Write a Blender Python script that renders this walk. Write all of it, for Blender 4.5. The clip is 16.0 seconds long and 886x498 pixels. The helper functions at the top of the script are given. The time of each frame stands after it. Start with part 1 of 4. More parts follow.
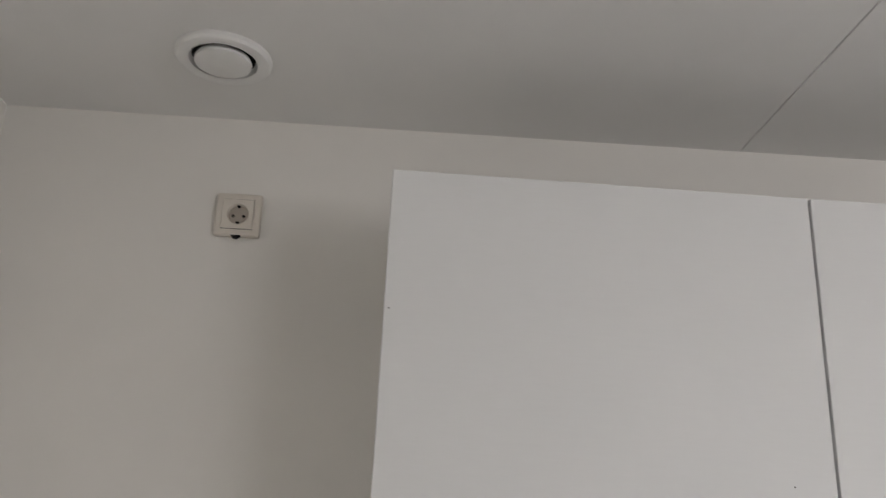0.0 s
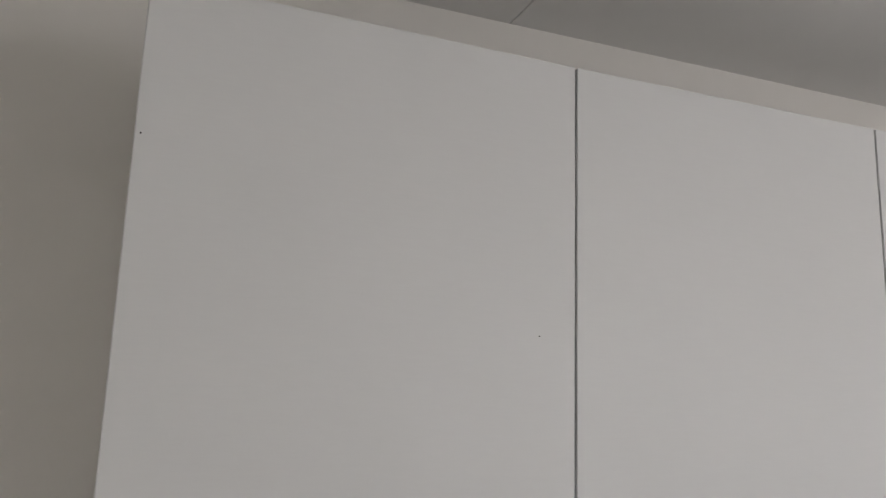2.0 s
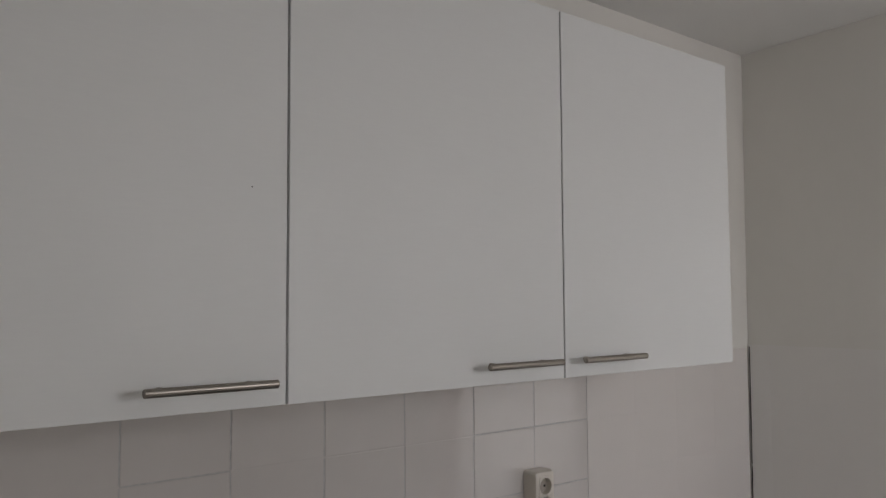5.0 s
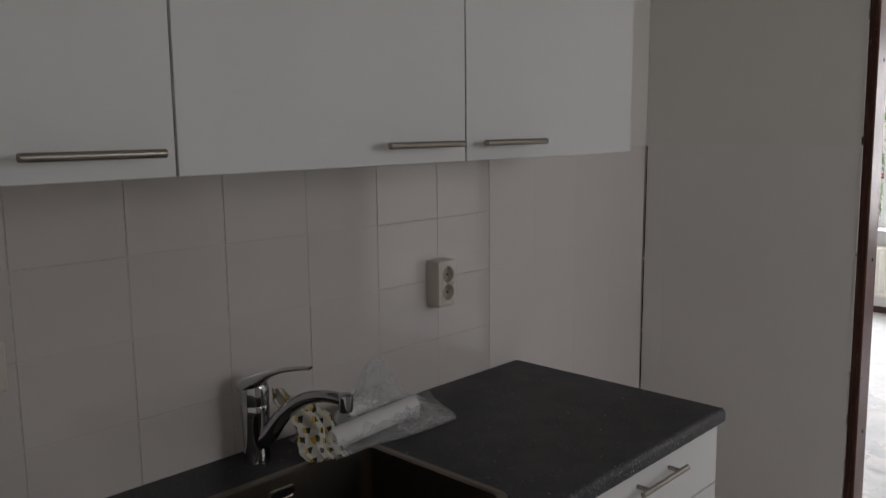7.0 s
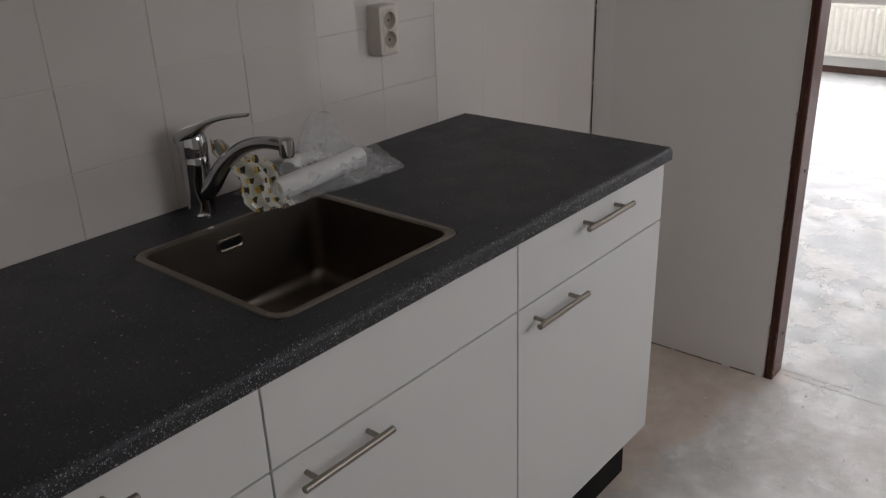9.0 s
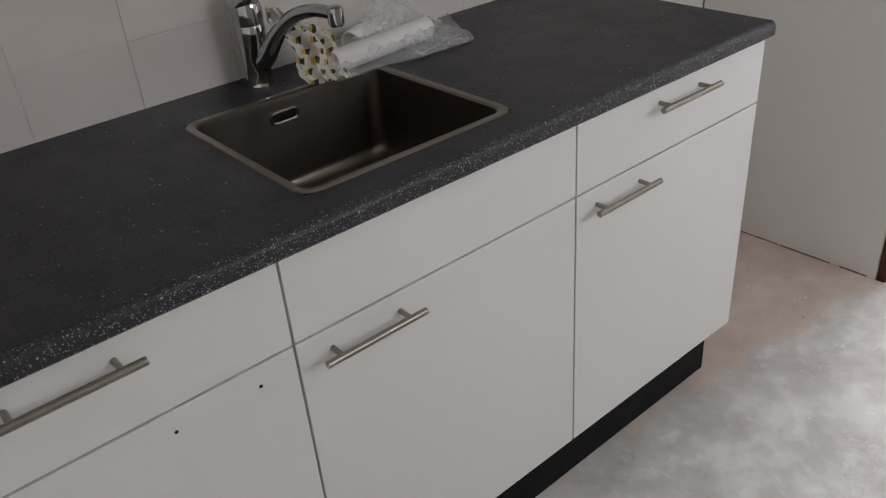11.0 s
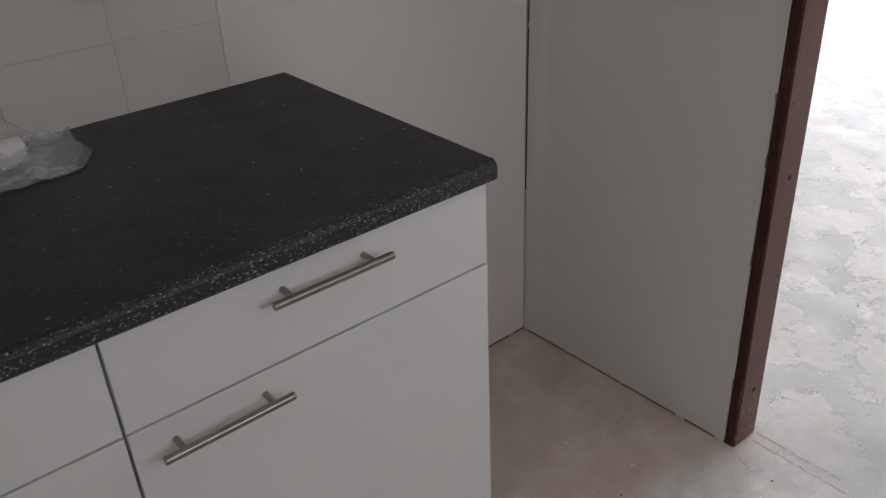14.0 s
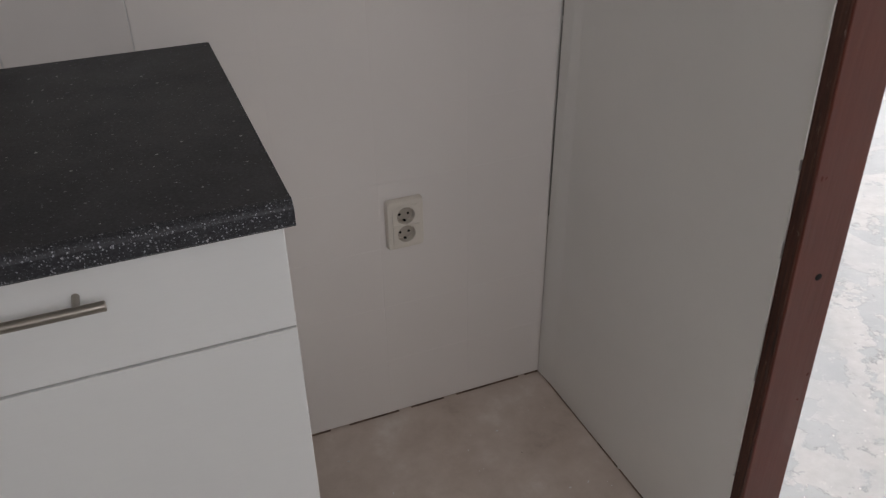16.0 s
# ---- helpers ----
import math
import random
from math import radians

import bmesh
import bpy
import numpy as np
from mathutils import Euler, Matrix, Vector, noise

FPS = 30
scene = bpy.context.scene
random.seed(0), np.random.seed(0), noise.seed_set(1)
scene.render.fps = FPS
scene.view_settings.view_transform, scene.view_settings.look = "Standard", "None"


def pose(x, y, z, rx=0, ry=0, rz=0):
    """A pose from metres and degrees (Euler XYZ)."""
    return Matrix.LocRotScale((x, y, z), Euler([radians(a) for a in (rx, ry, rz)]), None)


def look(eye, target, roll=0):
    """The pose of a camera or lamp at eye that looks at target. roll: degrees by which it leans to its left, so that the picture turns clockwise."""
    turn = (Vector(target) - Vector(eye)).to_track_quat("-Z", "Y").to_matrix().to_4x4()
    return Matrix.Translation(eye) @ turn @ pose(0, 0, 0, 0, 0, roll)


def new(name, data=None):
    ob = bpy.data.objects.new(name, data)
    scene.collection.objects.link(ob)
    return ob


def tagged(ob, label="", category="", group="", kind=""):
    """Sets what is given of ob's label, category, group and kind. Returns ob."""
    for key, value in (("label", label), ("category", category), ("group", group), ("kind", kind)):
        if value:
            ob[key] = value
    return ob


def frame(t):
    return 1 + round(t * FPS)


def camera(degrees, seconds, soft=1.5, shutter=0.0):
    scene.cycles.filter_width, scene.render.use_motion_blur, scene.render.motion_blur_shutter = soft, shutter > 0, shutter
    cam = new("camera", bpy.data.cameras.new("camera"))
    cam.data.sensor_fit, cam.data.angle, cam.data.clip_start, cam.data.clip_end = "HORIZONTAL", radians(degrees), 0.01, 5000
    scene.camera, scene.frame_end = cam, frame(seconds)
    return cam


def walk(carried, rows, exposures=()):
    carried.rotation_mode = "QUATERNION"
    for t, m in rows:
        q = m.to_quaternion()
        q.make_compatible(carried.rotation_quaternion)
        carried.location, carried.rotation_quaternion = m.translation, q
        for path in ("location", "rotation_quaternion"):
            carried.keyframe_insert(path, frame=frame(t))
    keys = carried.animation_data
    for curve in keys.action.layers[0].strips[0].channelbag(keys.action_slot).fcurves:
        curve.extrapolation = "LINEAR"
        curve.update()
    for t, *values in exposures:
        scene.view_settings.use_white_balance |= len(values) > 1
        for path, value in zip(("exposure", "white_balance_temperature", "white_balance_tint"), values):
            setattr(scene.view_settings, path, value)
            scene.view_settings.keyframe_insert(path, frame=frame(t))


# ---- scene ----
cam = camera(56.5, 16.0, soft=1.2, shutter=0.25)

PATH = [
    (0, (-1.77, -1.435, 1.791), (-1.693, 0.462, 2.421), 2.6),
    (0.5, (-1.769, -1.405, 1.784), (-1.525, 0.502, 2.335), 2.0),
    (1, (-1.714, -1.399, 1.77), (-1.409, 0.518, 2.249), 2.8),
    (1.5, (-1.754, -1.387, 1.761), (-1.25, 0.501, 2.188), 2.0),
    (2, (-1.796, -1.362, 1.747), (-1.085, 0.466, 2.136), 1.9),
    (2.5, (-1.814, -1.345, 1.734), (-0.957, 0.428, 2.084), 1.0),
    (3, (-1.838, -1.345, 1.723), (-0.775, 0.327, 2.0), 0.3),
    (3.5, (-1.83, -1.379, 1.712), (-0.7, 0.255, 1.945), 0.5),
    (4, (-1.81, -1.418, 1.706), (-0.635, 0.188, 1.906), 0.3),
    (6.3, (-1.796, -1.411, 1.644), (-0.376, -0.005, 1.554), -0.5),
    (6.5, (-1.791, -1.412, 1.634), (-0.366, -0.016, 1.484), -0.6),
    (7, (-1.78, -1.413, 1.608), (-0.346, -0.05, 1.315), -0.6),
    (7.5, (-1.77, -1.417, 1.581), (-0.313, -0.116, 1.153), -0.7),
    (8, (-1.747, -1.424, 1.556), (-0.298, -0.162, 1.002), -1.1),
    (8.5, (-1.744, -1.419, 1.54), (-0.31, -0.191, 0.88), -1.9),
    (9, (-1.75, -1.416, 1.513), (-0.36, -0.214, 0.723), -2.2),
    (9.5, (-1.741, -1.435, 1.489), (-0.413, -0.2, 0.644), -3.1),
    (9.7, (-1.727, -1.45, 1.482), (-0.451, -0.19, 0.598), -3.7),
    (11.8, (-1.45, -1.484, 1.476), (-0.417, -0.125, 0.434), -4.3),
    (12, (-1.391, -1.473, 1.467), (-0.36, -0.11, 0.428), -4.3),
    (12.5, (-1.251, -1.486, 1.473), (-0.203, -0.127, 0.445), -3.9),
    (13, (-1.118, -1.512, 1.473), (-0.056, -0.154, 0.46), -3.7),
    (13.5, (-0.938, -1.479, 1.453), (0.143, -0.122, 0.458), -3.6),
    (14, (-0.768, -1.445, 1.449), (0.318, -0.089, 0.458), -2.7),
    (14.5, (-0.62, -1.456, 1.436), (0.447, -0.087, 0.444), -2.5),
    (15, (-0.436, -1.464, 1.418), (0.436, 0.04, 0.429), -3.7),
    (15.5, (-0.28, -1.449, 1.392), (0.527, 0.077, 0.382), -3.2),
    (16, (-0.137, -1.428, 1.389), (0.488, 0.151, 0.332), -1.0),
]
STOPS = [(0, 1.0), (1.5, 0.82), (2.5, 0.74), (3, 0.68), (4, 0.62), (6.5, -0.3), (7.0, -0.35), (7.5, -0.28), (8.5, -0.03), (9.0, 0.05), (9.5, 0.25), (9.7, 0.33), (11.8, 0.72), (12.0, 0.64), (12.5, 0.38), (13, 0.26), (14, -0.06), (14.5, -0.07), (15, 0.12), (16, 0.22)]
EXPOSURES = [(t, stops, 6760, 17) for t, stops in STOPS]
walk(cam, [(t, look(eye, target, roll)) for t, eye, target, roll in PATH], EXPOSURES)

# ---- daylight: an overcast garden behind the living-room windows ----
world = bpy.data.worlds.new("sky")
scene.world = world
world.use_nodes = True
sky_node = world.node_tree.nodes.new("ShaderNodeTexSky")
sky_node.sky_type, sky_node.sun_disc = "NISHITA", False
sky_node.sun_elevation, sky_node.sun_rotation = radians(40), radians(327)
world.node_tree.links.new(sky_node.outputs[0], world.node_tree.nodes["Background"].inputs[0])
world.node_tree.nodes["Background"].inputs[1].default_value = 0.15

sun = new("sun", bpy.data.lights.new("sun", "SUN"))
sun.data.energy, sun.data.angle, sun.data.color = 5.0, radians(3), (1.0, 0.96, 0.9)
sun.matrix_world = look((0, 0, 0), (0.4, -0.62, -0.62))


def window_light(name, centre, target, width, height, watts, tone=(0.95, 0.98, 1.0)):
    lamp = new(name, bpy.data.lights.new(name, "AREA"))
    lamp.data.shape, lamp.data.size, lamp.data.size_y = "RECTANGLE", width, height
    lamp.data.energy, lamp.data.color = watts, tone
    lamp.matrix_world = look(centre, target)
    return lamp


window_light("garden_daylight", (5.84, -0.09, 1.55), (0, -0.6, 1.0), 4.05, 1.5, 245)
# Added fill lamp for the kitchen side; no such source is known there.
window_light("kitchen_fill", (0.06, -2.87, 1.87), (0.35, 0, 1.25), 1.1, 0.66, 9.4)

# ---- materials ----


class Nodes:
    """A small wrapper for building node materials."""

    def __init__(self, name):
        self.mat = bpy.data.materials.new(name)
        self.mat.use_nodes = True
        self.tree = self.mat.node_tree
        self.bsdf = self.tree.nodes["Principled BSDF"]
        self.coord = self.tree.nodes.new("ShaderNodeTexCoord")

    def add(self, kind, **inputs):
        node = self.tree.nodes.new(kind)
        for key, value in inputs.items():
            self.put(node, key.replace("_", " "), value)
        return node

    def put(self, node, key, value):
        if isinstance(value, bpy.types.NodeSocket):
            self.tree.links.new(value, node.inputs[key])
        else:
            node.inputs[key].default_value = value

    def set(self, **inputs):
        for key, value in inputs.items():
            self.put(self.bsdf, key.replace("_", " "), value)
        return self

    def noise(self, scale, detail=4.0, rough=0.55, vector=None):
        return self.add("ShaderNodeTexNoise", Scale=scale, Detail=detail, Roughness=rough,
                        Vector=vector or self.coord.outputs["Object"]).outputs["Fac"]

    def stretched(self, scale):
        return self.add("ShaderNodeMapping", Vector=self.coord.outputs["Object"], Scale=scale).outputs[0]

    def ramp(self, fac, *stops):
        node = self.tree.nodes.new("ShaderNodeValToRGB")
        self.tree.links.new(fac, node.inputs[0])
        elements = node.color_ramp.elements
        while len(elements) < len(stops):
            elements.new(0.5)
        for element, (place, value) in zip(elements, stops):
            element.position = place
            element.color = (value, value, value, 1) if isinstance(value, (int, float)) else (*value, 1)
        return node.outputs[0]

    def mix(self, fac, a, b, mode="MIX"):
        node = self.tree.nodes.new("ShaderNodeMix")
        node.data_type, node.blend_type = "RGBA", mode
        for index, value in ((0, fac), (6, a), (7, b)):
            if isinstance(value, bpy.types.NodeSocket):
                self.tree.links.new(value, node.inputs[index])
            else:
                node.inputs[index].default_value = value if index == 0 else (*value, 1)
        return node.outputs[2]

    def bump(self, height, strength=0.1, distance=0.002):
        node = self.add("ShaderNodeBump", Height=height, Strength=strength, Distance=distance)
        self.tree.links.new(node.outputs[0], self.bsdf.inputs["Normal"])
        return self


def grey(v):
    return (v, v, v)


def plain(name, colour, rough, metal=0.0, vary=0.06, scale=30.0, bump=0.03):
    n = Nodes(name)
    low = tuple(c * (1 - vary) for c in colour)
    high = tuple(min(1, c * (1 + vary)) for c in colour)
    n.set(Base_Color=n.ramp(n.noise(scale), (0.3, low), (0.7, high)), Metallic=metal,
          Roughness=n.ramp(n.noise(scale * 0.35), (0.3, rough * 0.88), (0.7, min(1, rough * 1.12))))
    n.bump(n.noise(scale * 8), bump, 0.001)
    return n.mat


def wall_paint(name, colour, rough=0.75, grain=220.0, strength=0.12):
    n = Nodes(name)
    big = n.ramp(n.noise(1.3, 3), (0.3, tuple(c * 0.955 for c in colour)), (0.7, colour))
    n.set(Base_Color=n.mix(n.ramp(n.noise(11, 5), (0.42, 0.0), (0.8, 0.35)), big, tuple(c * 0.93 for c in colour)), Roughness=rough)
    n.bump(n.noise(grain, 5), strength, 0.0015)
    return n.mat


def painted_tile(name, colour, rough):
    """Wall paint rolled over old tiles: one coat that runs on across the joints."""
    n = Nodes(name)
    spot = n.add("ShaderNodeNewGeometry").outputs["Position"]
    base = n.ramp(n.noise(1.7, 4, 0.55, spot), (0.3, tuple(c * 0.97 for c in colour)), (0.7, colour))
    n.set(Base_Color=n.mix(n.ramp(n.noise(14, 5, 0.6, spot), (0.45, 0.0), (0.85, 0.3)), base, tuple(c * 0.95 for c in colour)), Roughness=rough)
    n.bump(n.noise(90, 4, 0.5, spot), 0.05, 0.001)
    return n.mat


def laminate(name, colour, rough):
    n = Nodes(name)
    fine = n.noise(3.0, 4, 0.5, n.stretched((10, 10, 110)))
    base = n.ramp(fine, (0.3, tuple(c * 0.986 for c in colour)), (0.7, colour))
    n.set(Base_Color=n.mix(n.ramp(n.noise(5, 5), (0.5, 0.0), (0.85, 0.25)), base, tuple(c * 0.94 for c in colour)),
          Roughness=n.ramp(n.noise(9), (0.3, rough * 0.9), (0.7, rough * 1.1)))
    n.bump(n.noise(350, 3), 0.05, 0.0006)
    return n.mat


def speckled_worktop(name, layers):
    """Dark laminate with irregular chips; a layer is (scale, share left out, size, colour, strength)."""
    n = Nodes(name)
    colour = n.ramp(n.noise(260, 4), (0.35, (0.019, 0.0192, 0.0225)), (0.7, (0.039, 0.0397, 0.0455)))
    shake = n.add("ShaderNodeTexNoise", Scale=520.0, Detail=3.0, Vector=n.coord.outputs["Object"])
    spot = n.add("ShaderNodeVectorMath")
    spot.operation = "MULTIPLY"
    n.put(spot, 0, shake.outputs["Color"])
    spot.inputs[1].default_value = (0.003, 0.003, 0.003)
    moved = n.add("ShaderNodeVectorMath")
    moved.operation = "ADD"
    n.put(moved, 0, n.coord.outputs["Object"])
    n.put(moved, 1, spot.outputs[0])
    for scale, left_out, size, tone, strength in layers:
        cells = n.add("ShaderNodeTexVoronoi", Scale=scale, Randomness=1.0, Vector=moved.outputs[0])
        lot = n.add("ShaderNodeSeparateColor", Color=cells.outputs["Color"])
        inside = n.add("ShaderNodeMath")
        inside.operation = "MULTIPLY_ADD"
        n.put(inside, 0, lot.outputs[1])
        inside.inputs[1].default_value = size
        minus = n.add("ShaderNodeMath")
        minus.operation = "MULTIPLY"
        n.put(minus, 0, cells.outputs["Distance"])
        minus.inputs[1].default_value = -1.0
        n.put(inside, 2, minus.outputs[0])
        chip = n.mix(1.0, n.ramp(inside.outputs[0], (0.0, 0.0), (0.09, strength)),
                     n.ramp(lot.outputs[0], (left_out, 0.0), (min(1.0, left_out + 0.12), 1.0)), "MULTIPLY")
        colour = n.mix(chip, colour, tone)
    n.set(Base_Color=colour, Roughness=n.ramp(n.noise(12, 5), (0.3, 0.42), (0.7, 0.55)), Specular_IOR_Level=0.35)
    n.bump(n.noise(420, 3), 0.12, 0.0008)
    return n.mat


def brushed(name, colour, rough, stretch):
    n = Nodes(name)
    lines = n.noise(4.0, 5, 0.6, n.stretched(stretch))
    n.set(Base_Color=n.ramp(lines, (0.3, tuple(c * 0.88 for c in colour)), (0.7, colour)), Metallic=1.0,
          Roughness=n.ramp(lines, (0.3, rough * 0.8), (0.7, rough * 1.2)))
    n.bump(lines, 0.012, 0.0006)
    return n.mat


def screed():
    """Bare cement floor: dusty beige near the kitchen wall, grey with flaking white levelling compound elsewhere."""
    n = Nodes("bare_screed")
    place = n.add("ShaderNodeSeparateXYZ", Vector=n.coord.outputs["Object"])
    beyond = n.add("ShaderNodeMapRange", Value=place.outputs[0])
    n.put(beyond, 1, 0.55)
    n.put(beyond, 2, 0.95)
    past = beyond.outputs[0]
    kitchen = n.ramp(n.noise(4.2, 8, 0.64), (0.3, (0.40, 0.388, 0.372)), (0.47, (0.52, 0.512, 0.50)), (0.6, (0.70, 0.698, 0.692)))
    living = n.ramp(n.noise(3.2, 7, 0.65), (0.3, (0.325, 0.34, 0.352)), (0.5, (0.38, 0.396, 0.408)), (0.72, (0.43, 0.442, 0.45)))
    cloudy = n.mix(past, kitchen, living)
    skim = n.noise(4.4, 11, 0.68)
    flakes = n.ramp(skim, (0.497, 0.0), (0.508, 1.0))
    rims = n.ramp(skim, (0.482, 0.0), (0.497, 0.75), (0.503, 0.0))
    flake_area = n.ramp(n.noise(1.7, 4), (0.38, 0.15), (0.54, 1.0))
    strength = n.mix(past, grey(0.55), grey(0.95))
    area = n.mix(1.0, flake_area, strength, "MULTIPLY")
    flaked = n.mix(1.0, flakes, area, "MULTIPLY")
    cracked = n.mix(n.mix(1.0, n.mix(1.0, rims, area, "MULTIPLY"), n.ramp(n.noise(14, 3), (0.45, 0.0), (0.6, 1.0)), "MULTIPLY"), cloudy, (0.17, 0.16, 0.15))
    with_flakes = n.mix(flaked, cracked, n.ramp(n.noise(30, 5), (0.3, (0.43, 0.428, 0.423)), (0.7, (0.505, 0.503, 0.498))))
    crumbs = n.ramp(n.noise(34, 9, 0.78), (0.57, 0.0), (0.63, 1.0))
    dusty = n.mix(n.mix(1.0, crumbs, n.mix(past, grey(0.7), grey(0.3)), "MULTIPLY"), with_flakes, (0.66, 0.645, 0.62))
    slant = n.add("ShaderNodeVectorMath", Vector=n.coord.outputs["Object"])
    slant.operation = "DOT_PRODUCT"
    slant.inputs[1].default_value = (0.15, 1.0, 0.0)
    worn_edge = n.add("ShaderNodeMapRange", Value=n.noise(5.0, 7, 0.65))
    for index, value in ((1, 0.3), (2, 0.7), (3, -0.07), (4, 0.07)):
        n.put(worn_edge, index, value)
    ragged = n.add("ShaderNodeMath")
    ragged.operation = "ADD"
    n.put(ragged, 0, slant.outputs["Value"])
    n.put(ragged, 1, worn_edge.outputs[0])
    dirt = n.add("ShaderNodeMapRange", Value=ragged.outputs[0])
    for index, value in ((1, -0.64), (2, -0.565), (3, 0.0), (4, 0.92)):
        n.put(dirt, index, value)
    niche = dirt.outputs[0]
    side = n.ramp(place.outputs[0], (0.0, 1.0), (0.7, 1.0))
    side.node.color_ramp.elements[1].position = 0.80
    side.node.color_ramp.elements[0].position = 0.72
    side.node.color_ramp.elements[1].color = (0, 0, 0, 1)
    stain = n.ramp(n.noise(5.5, 9, 0.66), (0.28, (0.42, 0.33, 0.272)), (0.42, (0.57, 0.47, 0.402)), (0.58, (0.65, 0.552, 0.485)), (0.72, (0.76, 0.69, 0.63)))
    n.set(Base_Color=n.mix(n.mix(1.0, niche, side, "MULTIPLY"), dusty, stain),
          Roughness=n.ramp(n.noise(7, 6), (0.3, 0.5), (0.7, 0.85)))
    height = n.mix(0.5, n.noise(26, 8, 0.7), flaked)
    n.bump(height, 0.45, 0.004)
    return n.mat


def painted_timber():
    n = Nodes("red_brown_paint")
    streak = n.noise(2.5, 6, 0.6, n.stretched((30, 30, 2.5)))
    base = n.ramp(streak, (0.3, (0.085, 0.021, 0.013)), (0.7, (0.108, 0.029, 0.018)))
    worn = n.ramp(n.noise(60, 8, 0.7), (0.69, 0.0), (0.73, 0.4))
    low = n.add("ShaderNodeSeparateXYZ", Vector=n.coord.outputs["Object"]).outputs[2]
    splash = n.mix(1.0, n.ramp(low, (0.0, 1.0), (0.16, 0.0)), n.ramp(n.noise(90, 6, 0.7), (0.56, 0.0), (0.6, 1.0)), "MULTIPLY")
    base = n.mix(splash, base, (0.55, 0.5, 0.46))
    n.set(Base_Color=n.mix(worn, base, (0.2, 0.10, 0.07)), Roughness=n.ramp(n.noise(14), (0.3, 0.27), (0.7, 0.36)), Specular_IOR_Level=0.3)
    n.bump(streak, 0.25, 0.002)
    return n.mat


def bare_rebate():
    """Unsanded dark wood with worn streaks and paint remains."""
    n = Nodes("worn_rebate_wood")
    streak = n.noise(3.0, 7, 0.65, n.stretched((60, 60, 3)))
    base = n.ramp(streak, (0.32, (0.03, 0.010, 0.006)), (0.55, (0.075, 0.026, 0.016)), (0.75, (0.15, 0.085, 0.06)))
    remains = n.ramp(n.noise(6, 6, 0.7, n.stretched((14, 14, 3))), (0.62, 0.0), (0.66, 0.5))
    n.set(Base_Color=n.mix(remains, base, (0.28, 0.23, 0.19)), Roughness=n.ramp(streak, (0.3, 0.4), (0.7, 0.7)), Specular_IOR_Level=0.3)
    n.bump(streak, 0.4, 0.002)
    return n.mat


def clear_film():
    n = Nodes("clear_film")
    tree = n.tree
    out = tree.nodes["Material Output"]
    clear = n.add("ShaderNodeBsdfTransparent", Color=(0.96, 0.97, 0.97, 1))
    n.set(Base_Color=(0.8, 0.81, 0.82, 1), Roughness=0.12)
    n.bump(n.noise(20, 4, 0.6), 0.8, 0.010)
    veil = n.ramp(n.noise(13, 4), (0.34, 0.14), (0.72, 0.38))
    # Thin noise lines of raised opacity paint highlights along creases.
    crease_glints = n.ramp(n.noise(9, 3, 0.5, n.stretched((1.0, 2.0, 1.4))), (0.47, 0.0), (0.5, 0.14), (0.53, 0.0))
    blend = tree.nodes.new("ShaderNodeMixShader")
    tree.links.new(n.mix(1.0, veil, crease_glints, "ADD"), blend.inputs[0])
    tree.links.new(clear.outputs[0], blend.inputs[1])
    tree.links.new(n.bsdf.outputs[0], blend.inputs[2])
    tree.links.new(blend.outputs[0], out.inputs[0])
    return n.mat


def glass_pane():
    n = Nodes("window_glass")
    out = n.tree.nodes["Material Output"]
    clear = n.add("ShaderNodeBsdfTransparent", Color=(0.97, 0.98, 0.98, 1))
    shine = n.add("ShaderNodeBsdfGlossy", Roughness=0.02)
    blend = n.tree.nodes.new("ShaderNodeMixShader")
    blend.inputs[0].default_value = 0.06
    n.tree.links.new(clear.outputs[0], blend.inputs[1])
    n.tree.links.new(shine.outputs[0], blend.inputs[2])
    n.tree.links.new(blend.outputs[0], out.inputs[0])
    return n.mat


def foliage():
    """Thin leaves that let some of the daylight through."""
    n = Nodes("garden_leaves")
    tint = n.ramp(n.add("ShaderNodeNewGeometry").outputs["Random Per Island"],
                  (0.0, (0.12, 0.28, 0.14)), (0.5, (0.26, 0.42, 0.2)), (1.0, (0.5, 0.57, 0.3)))
    n.set(Base_Color=tint, Roughness=0.45)
    through_light = n.add("ShaderNodeBsdfTranslucent", Color=tint)
    blend = n.tree.nodes.new("ShaderNodeMixShader")
    blend.inputs[0].default_value = 0.4
    n.tree.links.new(n.bsdf.outputs[0], blend.inputs[1])
    n.tree.links.new(through_light.outputs[0], blend.inputs[2])
    n.tree.links.new(blend.outputs[0], n.tree.nodes["Material Output"].inputs[0])
    return n.mat


PLASTER = wall_paint("painted_plaster", (0.82, 0.80, 0.755))
BOARD = wall_paint("painted_board", (0.84, 0.82, 0.79), 0.55, 140, 0.06)
CEILING = wall_paint("ceiling_paint", (0.8, 0.795, 0.775), 0.8, 260, 0.18)
REAR_PAINT = wall_paint("grey_beige_paint", (0.62, 0.59, 0.55))
LIVING = wall_paint("living_room_paint", (0.74, 0.73, 0.71))
WHITE = laminate("white_laminate", (0.728, 0.734, 0.724), 0.5)
CARCASS = laminate("white_chipboard_carcass", (0.68, 0.68, 0.67), 0.5)
# One laminate in two materials: fewer chips on top imitate its veiling sheen.
WORKTOP = speckled_worktop("speckled_laminate", ((330.0, 0.80, 0.5, (0.2, 0.21, 0.23), 0.6), (150.0, 0.9, 0.38, (0.38, 0.38, 0.39), 0.9)))
